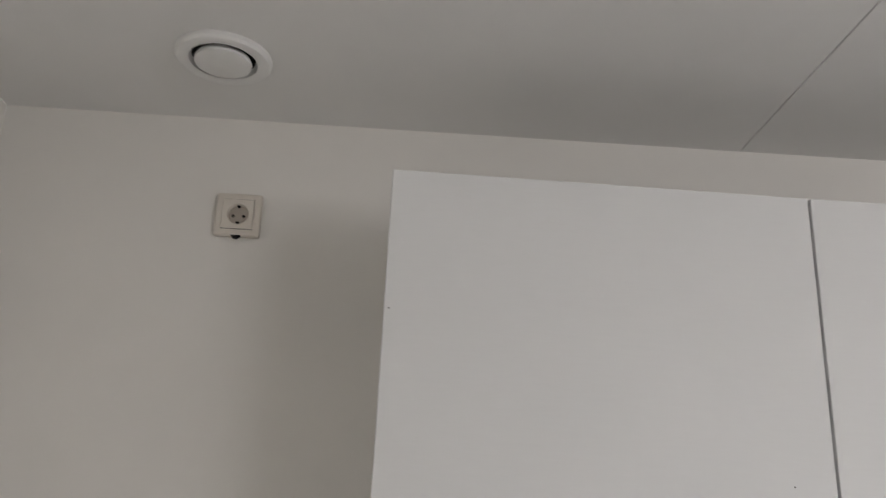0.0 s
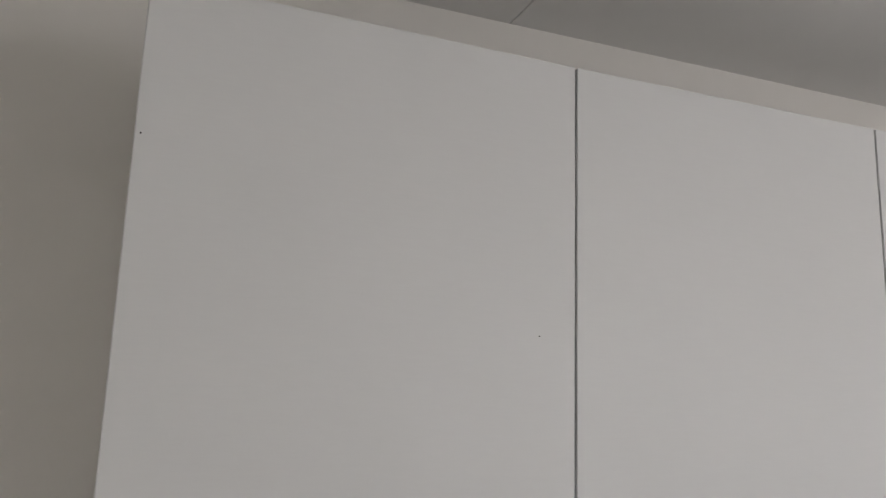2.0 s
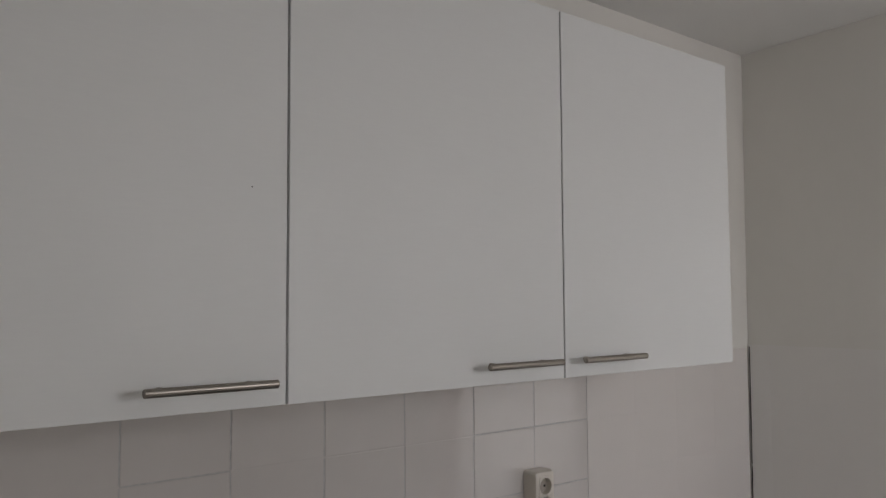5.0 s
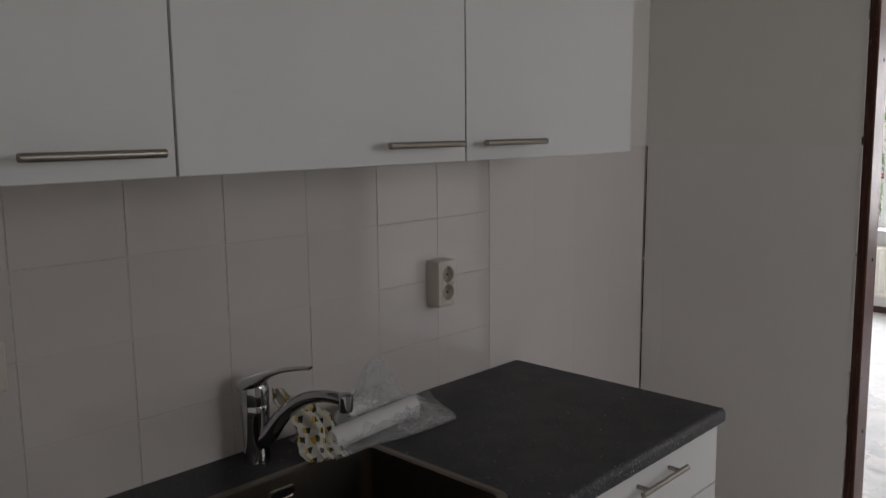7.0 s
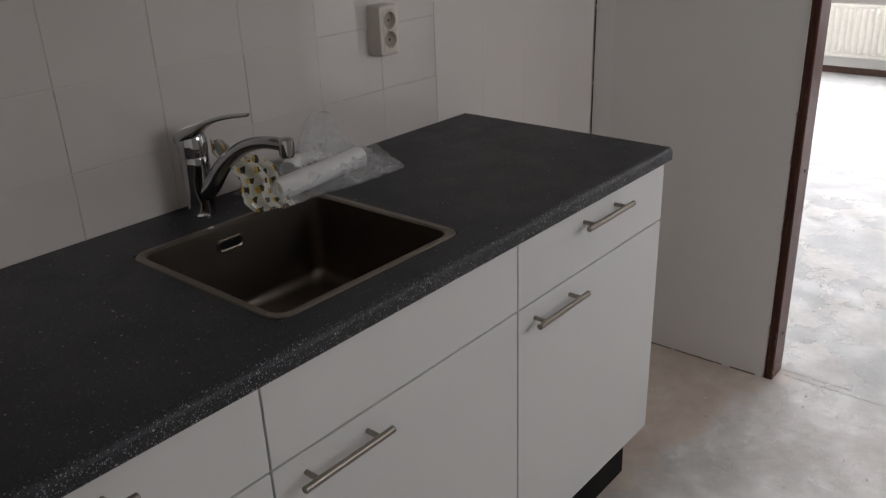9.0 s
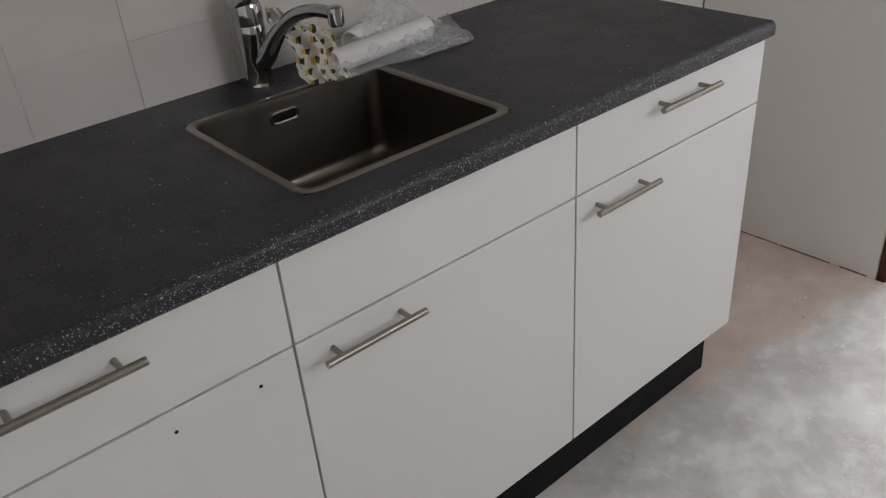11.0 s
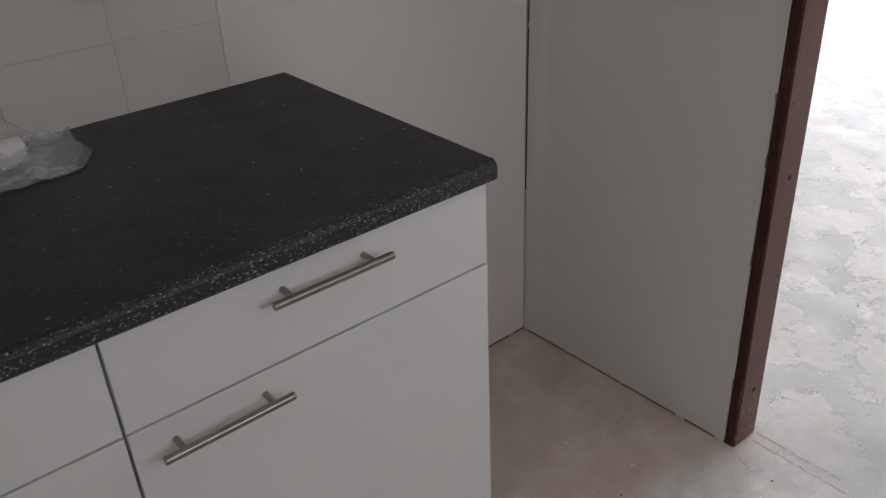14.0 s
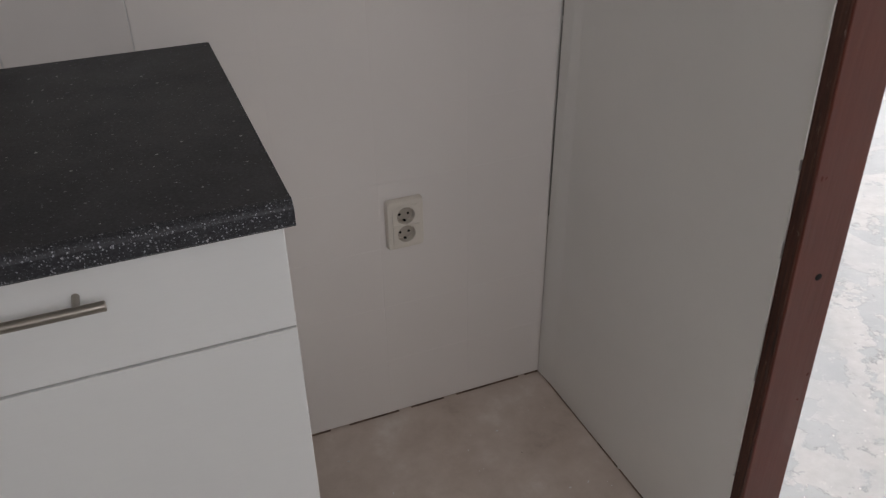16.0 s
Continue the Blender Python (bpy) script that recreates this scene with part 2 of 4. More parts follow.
NOSE = speckled_worktop("speckled_laminate_edge", ((600.0, 0.35, 0.6, (0.10, 0.105, 0.12), 0.75), (380.0, 0.55, 0.52, (0.31, 0.32, 0.345), 0.9), (215.0, 0.84, 0.4, (0.45, 0.45, 0.47), 0.85), (170.0, 0.8, 0.42, (0.006, 0.006, 0.006), 1.0)))
# Toned below the overpainted tiles: shade under the wall cabinets, put into colour.
TILE = plain("glazed_white_tile", (0.69, 0.65, 0.622), 0.10, vary=0.025, scale=6, bump=0.02)
TILE.node_tree.nodes["Principled BSDF"].inputs["IOR"].default_value = 1.65
# A real overcoat, with its tone lifted to imitate a better-lit wall end.
PAINTED_TILE = painted_tile("overpainted_tile", (0.77, 0.727, 0.695), 0.3)
DUSTY_JOINT = plain("dusty_joint", (0.2, 0.14, 0.105), 0.8, vary=0.5, scale=40, bump=0.3)
DULL_CRACK = plain("dusty_crack", (0.3, 0.285, 0.265), 0.85, vary=0.3, scale=40, bump=0.3)
PALE_SCUFF = plain("chalky_scuff", (0.62, 0.62, 0.61), 0.8, vary=0.15, scale=60)
GROUT = plain("tile_grout", (0.56, 0.55, 0.54), 0.85, vary=0.15, scale=60, bump=0.2)
STEEL = brushed("brushed_steel_handle", (0.33, 0.298, 0.262), 0.36, (6, 240, 240))
INOX = plain("sink_steel", (0.228, 0.198, 0.167), 0.34, 1.0, vary=0.05, scale=22, bump=0.008)
CHROME = plain("chrome", (0.48, 0.485, 0.495), 0.07, 1.0, vary=0.02, bump=0.0)
CREAM = plain("cream_plastic", (0.71, 0.66, 0.585), 0.35, vary=0.02, bump=0.01)
WHITE_PLASTIC = plain("white_plastic", (0.78, 0.78, 0.76), 0.35, vary=0.02, bump=0.01)
# Cream plastic darkened: the shade inside the outlet cups is put into colour.
CUP_SHADE = plain("shaded_outlet_plastic", (0.43, 0.38, 0.325), 0.45, vary=0.05, bump=0.01)
# Near-black for small marks, and in place of deep shade in joints and holes.
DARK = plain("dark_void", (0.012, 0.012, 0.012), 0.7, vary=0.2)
BLACK = laminate("black_plinth", (0.008, 0.008, 0.009), 0.6)
for matt in (BLACK, DARK):
    matt.node_tree.nodes["Principled BSDF"].inputs["Specular IOR Level"].default_value = 0.12
TIMBER = painted_timber()
REBATE = bare_rebate()
DARK_TIMBER = plain("dark_brown_timber", (0.06, 0.024, 0.015), 0.5, vary=0.3, scale=24, bump=0.3)
SCREED = screed()
FILM = clear_film()
GLASS = glass_pane()
LEAF = foliage()
RADIATOR = plain("cream_radiator_enamel", (0.78, 0.76, 0.7), 0.35, vary=0.03)
WINDOW_WHITE = plain("white_window_paint", (0.56, 0.575, 0.59), 0.4, vary=0.03)
SOIL = plain("garden_soil", (0.3, 0.29, 0.26), 0.9, vary=0.3, scale=3, bump=0.4)
PAPER = plain("white_paper_roll", (0.76, 0.76, 0.75), 0.6, vary=0.03, bump=0.1)
RED = plain("red_petals", (0.6, 0.05, 0.03), 0.5)
STEM = plain("green_brown_stems", (0.2, 0.22, 0.12), 0.7, vary=0.2)
FENCE = plain("pale_garden_wall", (0.75, 0.74, 0.72), 0.8, vary=0.08, scale=4, bump=0.3)

# ---- mesh helpers ----
OFFSET = {}


def thing(name, place, label, category, group="", kind=""):
    ob = new(name)
    ob.location = place
    ob.empty_display_size = 0.05
    OFFSET[ob] = Vector(place)
    return tagged(ob, label, category, group, kind)


def finish(name, bm, material, smooth=False):
    mesh = bpy.data.meshes.new(name)
    bmesh.ops.recalc_face_normals(bm, faces=bm.faces)
    if smooth:
        for face in bm.faces:
            face.smooth = True
        for edge in bm.edges:
            if len(edge.link_faces) == 2 and edge.calc_face_angle(0) > 0.6:
                edge.smooth = False
    bm.to_mesh(mesh)
    bm.free()
    mesh.materials.append(material)
    return mesh


def part(name, bm, material, parent, label="", smooth=False):
    """One mesh, given in world places, as a part of a thing or of a part."""
    bmesh.ops.translate(bm, verts=bm.verts, vec=-OFFSET[parent])
    ob = new(name, finish(name, bm, material, smooth))
    ob.parent = parent
    OFFSET[ob] = OFFSET[parent]
    return tagged(ob, label)


def setting(name, bm, material, label, category, smooth=False):
    ob = new(name, finish(name, bm, material, smooth))
    OFFSET[ob] = Vector((0, 0, 0))
    return tagged(ob, label, category, kind="structure")


def box(x0, x1, y0, y1, z0, z1, bevel=0.0, segments=2, bm=None):
    piece = bmesh.new()
    bmesh.ops.create_cube(piece, size=1)
    for v in piece.verts:
        v.co = Vector(((x0 + x1) / 2 + v.co.x * (x1 - x0), (y0 + y1) / 2 + v.co.y * (y1 - y0), (z0 + z1) / 2 + v.co.z * (z1 - z0)))
    if bevel:
        bmesh.ops.bevel(piece, geom=list(piece.edges), offset=bevel, segments=segments, affect="EDGES", profile=0.5)
    return piece if bm is None else join(bm, piece)


def join(bm, piece):
    mesh = bpy.data.meshes.new("scrap")
    piece.to_mesh(mesh)
    piece.free()
    bm.from_mesh(mesh)
    bpy.data.meshes.remove(mesh)
    return bm


def loft(rings, close=True, caps=True, bm=None):
    """Faces between rings of places, all of one length."""
    bm = bm or bmesh.new()
    made = [[bm.verts.new(p) for p in ring] for ring in rings]
    count = len(made[0])
    for a, b in zip(made, made[1:]):
        for i in range(count if close else count - 1):
            j = (i + 1) % count
            bm.faces.new((a[i], a[j], b[j], b[i]))
    if caps and close:
        bm.faces.new(made[0][::-1])
        bm.faces.new(made[-1])
    return bm


def ring_at(centre, axis, radius, count=24, squash=1.0, up=Vector((0, 0, 1))):
    axis = Vector(axis).normalized()
    side = axis.cross(up)
    if side.length < 1e-4:
        side = Vector((1, 0, 0))
    side.normalize()
    rise = side.cross(axis).normalized()
    return [Vector(centre) + radius * (math.cos(a) * side + squash * math.sin(a) * rise)
            for a in (2 * math.pi * i / count for i in range(count))]


def tube(points, radii, count=20, squash=1.0, bm=None):
    points = [Vector(p) for p in points]
    rings = []
    for i, p in enumerate(points):
        axis = points[min(i + 1, len(points) - 1)] - points[max(i - 1, 0)]
        rings.append(ring_at(p, axis, radii[i], count, squash))
    return loft(rings, bm=bm)


def turned(centre, profile, count=40, axis="z", caps=True):
    """A turned body: profile rows of (radius, height along the axis)."""
    rings = []
    for radius, height in profile:
        ring = []
        for i in range(count):
            a = 2 * math.pi * i / count
            u, v = radius * math.cos(a), radius * math.sin(a)
            ring.append(Vector(centre) + (Vector((u, v, height)) if axis == "z" else Vector((u, -height, v))))
        rings.append(ring)
    return loft(rings, caps=caps)


def smooth_path(points, steps=6):
    """A Catmull-Rom curve through the points."""
    p = [Vector(q) for q in points]
    p = [2 * p[0] - p[1], *p, 2 * p[-1] - p[-2]]
    out = []
    for a, b, c, d in zip(p, p[1:], p[2:], p[3:]):
        for k in range(steps):
            t = k / steps
            out.append(0.5 * (2 * b + (c - a) * t + (2 * a - 5 * b + 4 * c - d) * t * t + (3 * b - a - 3 * c + d) * t ** 3))
    return [*out, p[-2]]


def rounded(x0, x1, y0, y1, z, radius, steps=6):
    out = []
    for cx, cy, start in ((x1 - radius, y1 - radius, 0), (x0 + radius, y1 - radius, 90), (x0 + radius, y0 + radius, 180), (x1 - radius, y0 + radius, 270)):
        for k in range(steps + 1):
            a = radians(start + 90 * k / steps)
            out.append(Vector((cx + radius * math.cos(a), cy + radius * math.sin(a), z)))
    return out


def leaning(bm):
    """The partition stands a little out of plumb: it is twisted between its corner and its free end."""
    for v in bm.verts:
        share = min(1.1, max(0.0, -v.co.y / 0.68))
        v.co.x += 0.0105 * v.co.z * (1 - share) + (0.013 - 0.027 * v.co.z) * share
    return bm


def upright(x0, x1, y0, y1, z0, z1, steps=24):
    """A box in many courses and bays, so that a twist in it stays smooth."""
    outline = [(x0, y0 + (y1 - y0) * k / steps) for k in range(steps + 1)] + [(x1, y1 - (y1 - y0) * k / steps) for k in range(steps + 1)]
    return loft([[Vector((x, y, z0 + (z1 - z0) * k / steps)) for x, y in outline] for k in range(steps + 1)])


# ---- the large structure ----
CEIL = 2.506
LEFT, RIGHT, REAR, FAR = -2.55, 0.80, -2.9, 5.78
NORTH, SOUTH = 2.3, -4.4          # the living room's side walls
OPEN_A, OPEN_B = -0.71, -1.55     # the opening between kitchen and living room

floor_bm = box(LEFT - 0.1, RIGHT - 0.1, REAR - 0.1, 0.13, -0.15, 0.0)
box(RIGHT - 0.1, FAR + 0.28, SOUTH - 0.1, NORTH + 0.1, -0.15, 0.0, 0, 1, floor_bm)
floor = setting("floor", floor_bm, SCREED,
                "bare cement screed floor with flaking white patches", "floor")

ceiling_bm = bmesh.new()
box(LEFT, -1.1392, REAR, 0.01, CEIL, CEIL + 0.05, 0.0012, 1, ceiling_bm)
box(-1.138, RIGHT, REAR, 0.01, CEIL, CEIL + 0.05, 0.0012, 1, ceiling_bm)
box(RIGHT, FAR + 0.1, SOUTH, NORTH, CEIL, CEIL + 0.05, 0, 1, ceiling_bm)
box(LEFT - 0.1, FAR + 0.1, SOUTH - 0.1, NORTH + 0.1, CEIL + 0.05, CEIL + 0.15, 0, 1, ceiling_bm)
setting("ceiling", ceiling_bm, CEILING, "white painted ceiling boards with one thin seam", "ceiling")

wall_kitchen = setting("wall_kitchen", box(LEFT - 0.1, 0.80, 0.006, 0.13, 0, CEIL), PLASTER,
                       "off-white painted kitchen wall with tiled splashback", "wall")
setting("wall_left", box(LEFT - 0.1, LEFT, REAR - 0.1, 0.006, 0, CEIL), PLASTER, "off-white painted plaster side wall", "wall")
rear_bm = bmesh.new()
for x0, x1, z0, z1 in ((LEFT, RIGHT, 0, 1.38), (LEFT, RIGHT, 2.28, CEIL), (LEFT, -0.54, 1.38, 2.28), (0.66, RIGHT, 1.38, 2.28)):
    box(x0, x1, REAR - 0.1, REAR, z0, z1, 0, 1, rear_bm)
setting("wall_rear", rear_bm, REAR_PAINT, "unseen grey-beige painted plaster wall with an opening added for the fill lamp", "wall")
# Unseen window, made up only to give the fill lamp an opening.
fill_window = tagged(thing("fill_window", (0.06, REAR - 0.05, 1.38), "unseen white framed window added to the rear wall for the fill lamp", "window"), kind="structure")
for x0, x1, z0, z1 in ((-0.54, 0.66, 1.38, 1.44), (-0.54, 0.66, 2.22, 2.28), (-0.54, -0.48, 1.441, 2.219), (0.60, 0.66, 1.441, 2.219), (0.03, 0.09, 1.441, 2.219)):
    part("window_frame", box(x0, x1, REAR - 0.08, REAR - 0.02, z0, z1, 0.005), WINDOW_WHITE, fill_window)
wall_partition = setting("wall_partition", leaning(upright(0.687, RIGHT - 0.012, -0.679, 0.0055, 0, 1.546)), BOARD,
                         "off-white painted partition beside the opening", "wall")
part("upper_wall", leaning(upright(0.6875, RIGHT - 0.012, -0.679, 0.0055, 1.546, CEIL)), PLASTER, wall_partition, "yellowed paint above the old tile line")
feather = [[Vector((x, y, z)) for x, y in ((0.6905, -0.0045), (0.6818, -0.0045), (0.6869, -0.072), (0.6905, -0.072))] for z in (0.0055, 1.542)]
part("filler", leaning(loft(feather)), BOARD, wall_partition, "feathered edge of wall filler")
# Solid dark strips put the shade of the open corner joint into colour.
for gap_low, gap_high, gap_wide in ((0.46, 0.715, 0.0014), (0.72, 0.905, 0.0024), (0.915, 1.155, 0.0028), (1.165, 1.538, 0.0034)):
    part("corner_gap_shade", leaning(box(0.6822, 0.6902, -0.0008 - gap_wide, -0.0008, gap_low, gap_high)), DARK, wall_partition, "dark strip standing for the shade in the open corner joint")
setting("wall_partition_far", box(0.700, RIGHT - 0.004, REAR, OPEN_B - 0.032, 0, CEIL), PLASTER, "off-white painted partition end", "wall")
setting("wall_lintel", box(0.700, RIGHT - 0.004, OPEN_B - 0.030, OPEN_A + 0.030, 2.13, CEIL), PLASTER, "off-white painted wall above the opening", "wall")
setting("wall_living_north", box(RIGHT, FAR, NORTH, NORTH + 0.1, 0, CEIL), LIVING, "white living-room side wall", "wall")
setting("wall_living_south", box(RIGHT, FAR, SOUTH - 0.1, SOUTH, 0, CEIL), LIVING, "white living-room end wall", "wall")
setting("wall_living_west", box(RIGHT - 0.1, RIGHT, 0.13, NORTH, 0, CEIL), LIVING, "white living-room wall behind the kitchen", "wall")
setting("wall_living_west_end", box(RIGHT - 0.1, RIGHT, SOUTH, REAR - 0.1, 0, CEIL), LIVING, "white living-room wall past the opening", "wall")

# the window wall, with one wide opening
WIN_A, WIN_B, WIN_LOW, WIN_HIGH = 1.98, -2.16, 0.718, 2.32
facade = bmesh.new()
box(FAR, FAR + 0.28, SOUTH, NORTH, 0, WIN_LOW, 0, 1, facade)
box(FAR, FAR + 0.28, SOUTH, NORTH, WIN_HIGH, CEIL, 0, 1, facade)
box(FAR, FAR + 0.28, WIN_A, NORTH, WIN_LOW, WIN_HIGH, 0, 1, facade)
box(FAR, FAR + 0.28, SOUTH, WIN_B, WIN_LOW, WIN_HIGH, 0, 1, facade)
setting("wall_facade", facade, LIVING, "white outer wall under and around the living-room window", "wall")
setting("baseboard", box(FAR - 0.016, FAR - 0.001, SOUTH, NORTH, 0.0, 0.054, 0.003), DARK_TIMBER, "dark brown wooden skirting board", "skirting")

# the brown timber frame of the opening
door_frame = tagged(thing("door_frame", (0.74, OPEN_A, 0), "red-brown painted timber frame of an opening, door removed", "door frame"), kind="structure")
jamb = part("jamb", leaning(box(0.6885, 0.776, OPEN_A, -0.692, 0, 2.10, 0.003)), TIMBER, door_frame)
part("rebate", leaning(box(0.6865, 0.7085, -0.7075, -0.6828, 0, 2.10, 0.0025)), REBATE, door_frame, "dark worn edge of the frame")
# Added strip, no part of the frame: blocks living-room light behind the joint.
part("light_stop", leaning(box(0.704, 0.72, -0.6915, -0.6794, 0, 2.10)), DARK_TIMBER, door_frame, "added dark strip that keeps light out of the open joint")
lip_rnd, lip_z = random.Random(31), 0.012
while lip_z < 2.08:
    lip_end = min(lip_z + lip_rnd.uniform(0.05, 0.35), 2.095)
    wide = lip_rnd.uniform(0.0018, 0.0048)
    part("plaster_lip", leaning(box(0.6846 + lip_rnd.uniform(0, 0.0015), 0.698, -0.6796 - wide, -0.6796, lip_z, lip_end, 0.0004, 1)), PLASTER, door_frame, "broken pale plaster edge")
    lip_z = lip_end + lip_rnd.uniform(0.002, 0.03)
for z in (0.158, 0.716, 1.225, 1.775):
    part("screw_hole", turned((0.750 - 0.027 * z, OPEN_A, z), [(0.0048, -0.001), (0.0060, 0.0008), (0.003, 0.0012)], 14, "y"), DARK, door_frame, "dark screw hole")
part("jamb", box(0.691, 0.803, OPEN_B - 0.030, OPEN_B, 0, 2.10, 0.003), TIMBER, door_frame)
part("head", box(0.691, 0.803, OPEN_B - 0.030, OPEN_A + 0.028, 2.1005, 2.129, 0.003), TIMBER, door_frame)

# living-room window
window = tagged(thing("window_1", (FAR + 0.1, -0.4, WIN_LOW), "wide white framed living-room window facing a garden", "window"), kind="structure")


def window_bar(name, y0, y1, z0, z1, x0=FAR + 0.10, x1=FAR + 0.17):
    return part(name, box(x0, x1, y0, y1, z0, z1, 0.006), WINDOW_WHITE, window)


window_bar("window_frame", WIN_B, WIN_A, WIN_LOW, WIN_LOW + 0.036)
window_bar("window_frame", WIN_B, WIN_A, WIN_HIGH - 0.06, WIN_HIGH)
MULLIONS = (WIN_B + 0.03, -0.76, 0.62, WIN_A - 0.03)
for y in MULLIONS:
    window_bar("mullion", y - 0.03, y + 0.03, WIN_LOW + 0.0362, WIN_HIGH - 0.0605, FAR + 0.102, FAR + 0.168)
for a, b in zip(MULLIONS, MULLIONS[1:]):
    lo, hi, z0, z1 = a + 0.0305, b - 0.0305, WIN_LOW + 0.0365, WIN_HIGH - 0.061
    sash_bm = bmesh.new()
    for y0, y1, u, v in ((lo, lo + 0.045, z0, z1), (hi - 0.045, hi, z0, z1), (lo + 0.045, hi - 0.045, z0, z0 + 0.026), (lo + 0.045, hi - 0.045, z1 - 0.045, z1)):
        box(FAR + 0.09, FAR + 0.15, y0, y1, u, v, 0.004, 1, sash_bm)
    part("sash", sash_bm, WINDOW_WHITE, window)
    pane = part("pane", box(FAR + 0.115, FAR + 0.121, lo + 0.02, hi - 0.02, z0 + 0.02, z1 - 0.04), GLASS, window)
    pane.visible_shadow = False
part("window_sill", box(FAR - 0.12, FAR + 0.10, WIN_B - 0.05, WIN_A + 0.05, WIN_LOW - 0.02, WIN_LOW - 0.0005, 0.004), WINDOW_WHITE, window, "white painted sill")

# ---- radiator under the window ----
def radiator(y0, y1, z0, z1, x):
    ob = thing("radiator", (x, (y0 + y1) / 2, z0), "cream fluted panel radiator mounted under the window", "radiator")
    count = int((y1 - y0) / 0.05)
    ring = []
    for i in range(count * 8 + 1):
        y = y0 + (y1 - y0) * i / (count * 8)
        wave = 0.5 - 0.5 * math.cos(2 * math.pi * i / 8)
        ring.append((y, 0.024 * wave ** 0.5))
    rows = []
    for z, k in ((z0 + 0.03, 0.0), (z0 + 0.06, 1.0), (z1 - 0.06, 1.0), (z1 - 0.03, 0.0)):
        rows.append([Vector((x - d * k, y, z)) for y, d in ring])
    part("front_panel", loft(rows, close=False), RADIATOR, ob, smooth=True)
    frame_bm = box(x - 0.001, x + 0.045, y0, y1, z1 - 0.03, z1, 0.006)
    box(x - 0.001, x + 0.045, y0, y1, z0, z0 + 0.03, 0.006, 2, frame_bm)
    box(x + 0.002, x + 0.043, y0 + 0.004, y1 - 0.004, z0 + 0.02, z1 - 0.02, 0, 1, frame_bm)
    part("casing", frame_bm, RADIATOR, ob)
    for y in (y0 + 0.25, y1 - 0.25):
        part("bracket", box(x + 0.045, FAR, y - 0.02, y + 0.02, z0 + 0.05, z1 - 0.08), WHITE_PLASTIC, ob)
    return ob


radiator(-1.2, 1.35, 0.15, 0.578, FAR - 0.10)

# ---- garden outside ----
setting("ground", box(-60, 60, -60, 60, -0.35, -0.1505), SOIL, "pale dry garden ground", "ground")
setting("backdrop", box(13.0, 13.2, -9, 9, -0.15, 1.9, 0.01), FENCE, "pale garden wall behind the shrubs", "wall")


def shrub(place, spread, height, leaves, seed):
    rnd = random.Random(seed)
    ob = thing("shrub", place, "leafy green garden shrub outside the window", "shrub", "garden shrubs")
    stems = bmesh.new()
    tips = []
    for k in range(9):
        a, lean = rnd.uniform(0, 6.28), rnd.uniform(0.2, 1.0) * spread
        top = Vector(place) + Vector((math.cos(a) * lean * 0.6, math.sin(a) * lean, height * rnd.uniform(0.7, 1.0)))
        mid = (Vector(place) + top) / 2 + Vector((rnd.uniform(-0.1, 0.1), rnd.uniform(-0.1, 0.1), 0.1))
        tube(smooth_path((place, mid, top), 4), [0.02 - 0.0017 * i for i in range(9)], 6, bm=stems)
        tips.append((mid, top))
    part("trunk", stems, STEM, ob)
    verts, faces = [], []
    for k in range(leaves):
        mid, top = rnd.choice(tips)
        at = mid.lerp(top, rnd.uniform(-0.7, 1.05)) + Vector([rnd.gauss(0, 0.2) for _ in range(3)])
        size = rnd.uniform(0.022, 0.06)
        turn = Euler((rnd.uniform(-1, 1), rnd.uniform(-1, 1), rnd.uniform(0, 6.3))).to_matrix()
        start = len(verts)
        for u, v, w in ((-1, 0, 0), (-0.3, 0.42, 0.1), (0.4, 0.34, 0.05), (1, 0, -0.15), (0.4, -0.34, 0.05), (-0.3, -0.42, 0.1)):
            verts.append(at + turn @ Vector((u * size, v * size, w * size)) - Vector(place))
        faces.append(tuple(range(start, start + 6)))
    mesh = bpy.data.meshes.new("crown")
    mesh.from_pydata(verts, [], faces)
    mesh.materials.append(LEAF)
    crown = new("crown", mesh)
    crown.parent = ob
    return ob


shrub((7.4, 0.75, -0.15), 0.5, 1.9, 900, 3)
shrub((7.8, -0.1, -0.15), 0.75, 2.3, 4600, 5)
shrub((8.3, 0.55, -0.15), 0.7, 2.2, 3000, 11)
shrub((8.2, -1.5, -0.15), 0.9, 2.1, 2600, 7)
shrub((8.6, 1.9, -0.15), 0.8, 1.7, 1800, 9)

flowers = thing("flower_cluster", (6.9, 1.02, -0.15), "red garden flowers outside the window", "flowers")
part("stem", tube([(6.9, 1.02, -0.15), (6.91, 1.01, 0.6), (6.9, 1.02, 1.12)], [0.012, 0.01, 0.006], 6), LEAF, flowers)
rnd = random.Random(4)
for k in range(9):
    at = Vector((6.9 + rnd.uniform(-0.06, 0.06), 1.02 + rnd.uniform(-0.07, 0.07), 1.12 + rnd.uniform(-0.08, 0.08)))
    part("blossom", loft([ring_at(at + Vector((0, 0, h)), (0, 0, 1), r, 8) for r, h in ((0.008, 0.0), (0.03, 0.012), (0.034, 0.02), (0.012, 0.024))]), RED, flowers)

# ---- handles, shared by all cabinet fronts ----
def handle(parent, x0, x1, y, z):
    """A horizontal T-bar handle on a front whose face lies at y."""
    bm = tube([(x0, y - 0.030, z), (x0 + 0.0012, y - 0.030, z), (x1 - 0.0012, y - 0.030, z), (x1, y - 0.030, z)],
              [0.0048, 0.006, 0.006, 0.0048], 18)
    mid = (x0 + x1) / 2
    for x in (mid - 0.064, mid + 0.064):
        tube([(x, y - 0.030, z), (x, y + 0.0005, z)], [0.0045, 0.0045], 12, bm=bm)
    return part("handle", bm, STEEL, parent, "brushed steel bar handle", True)


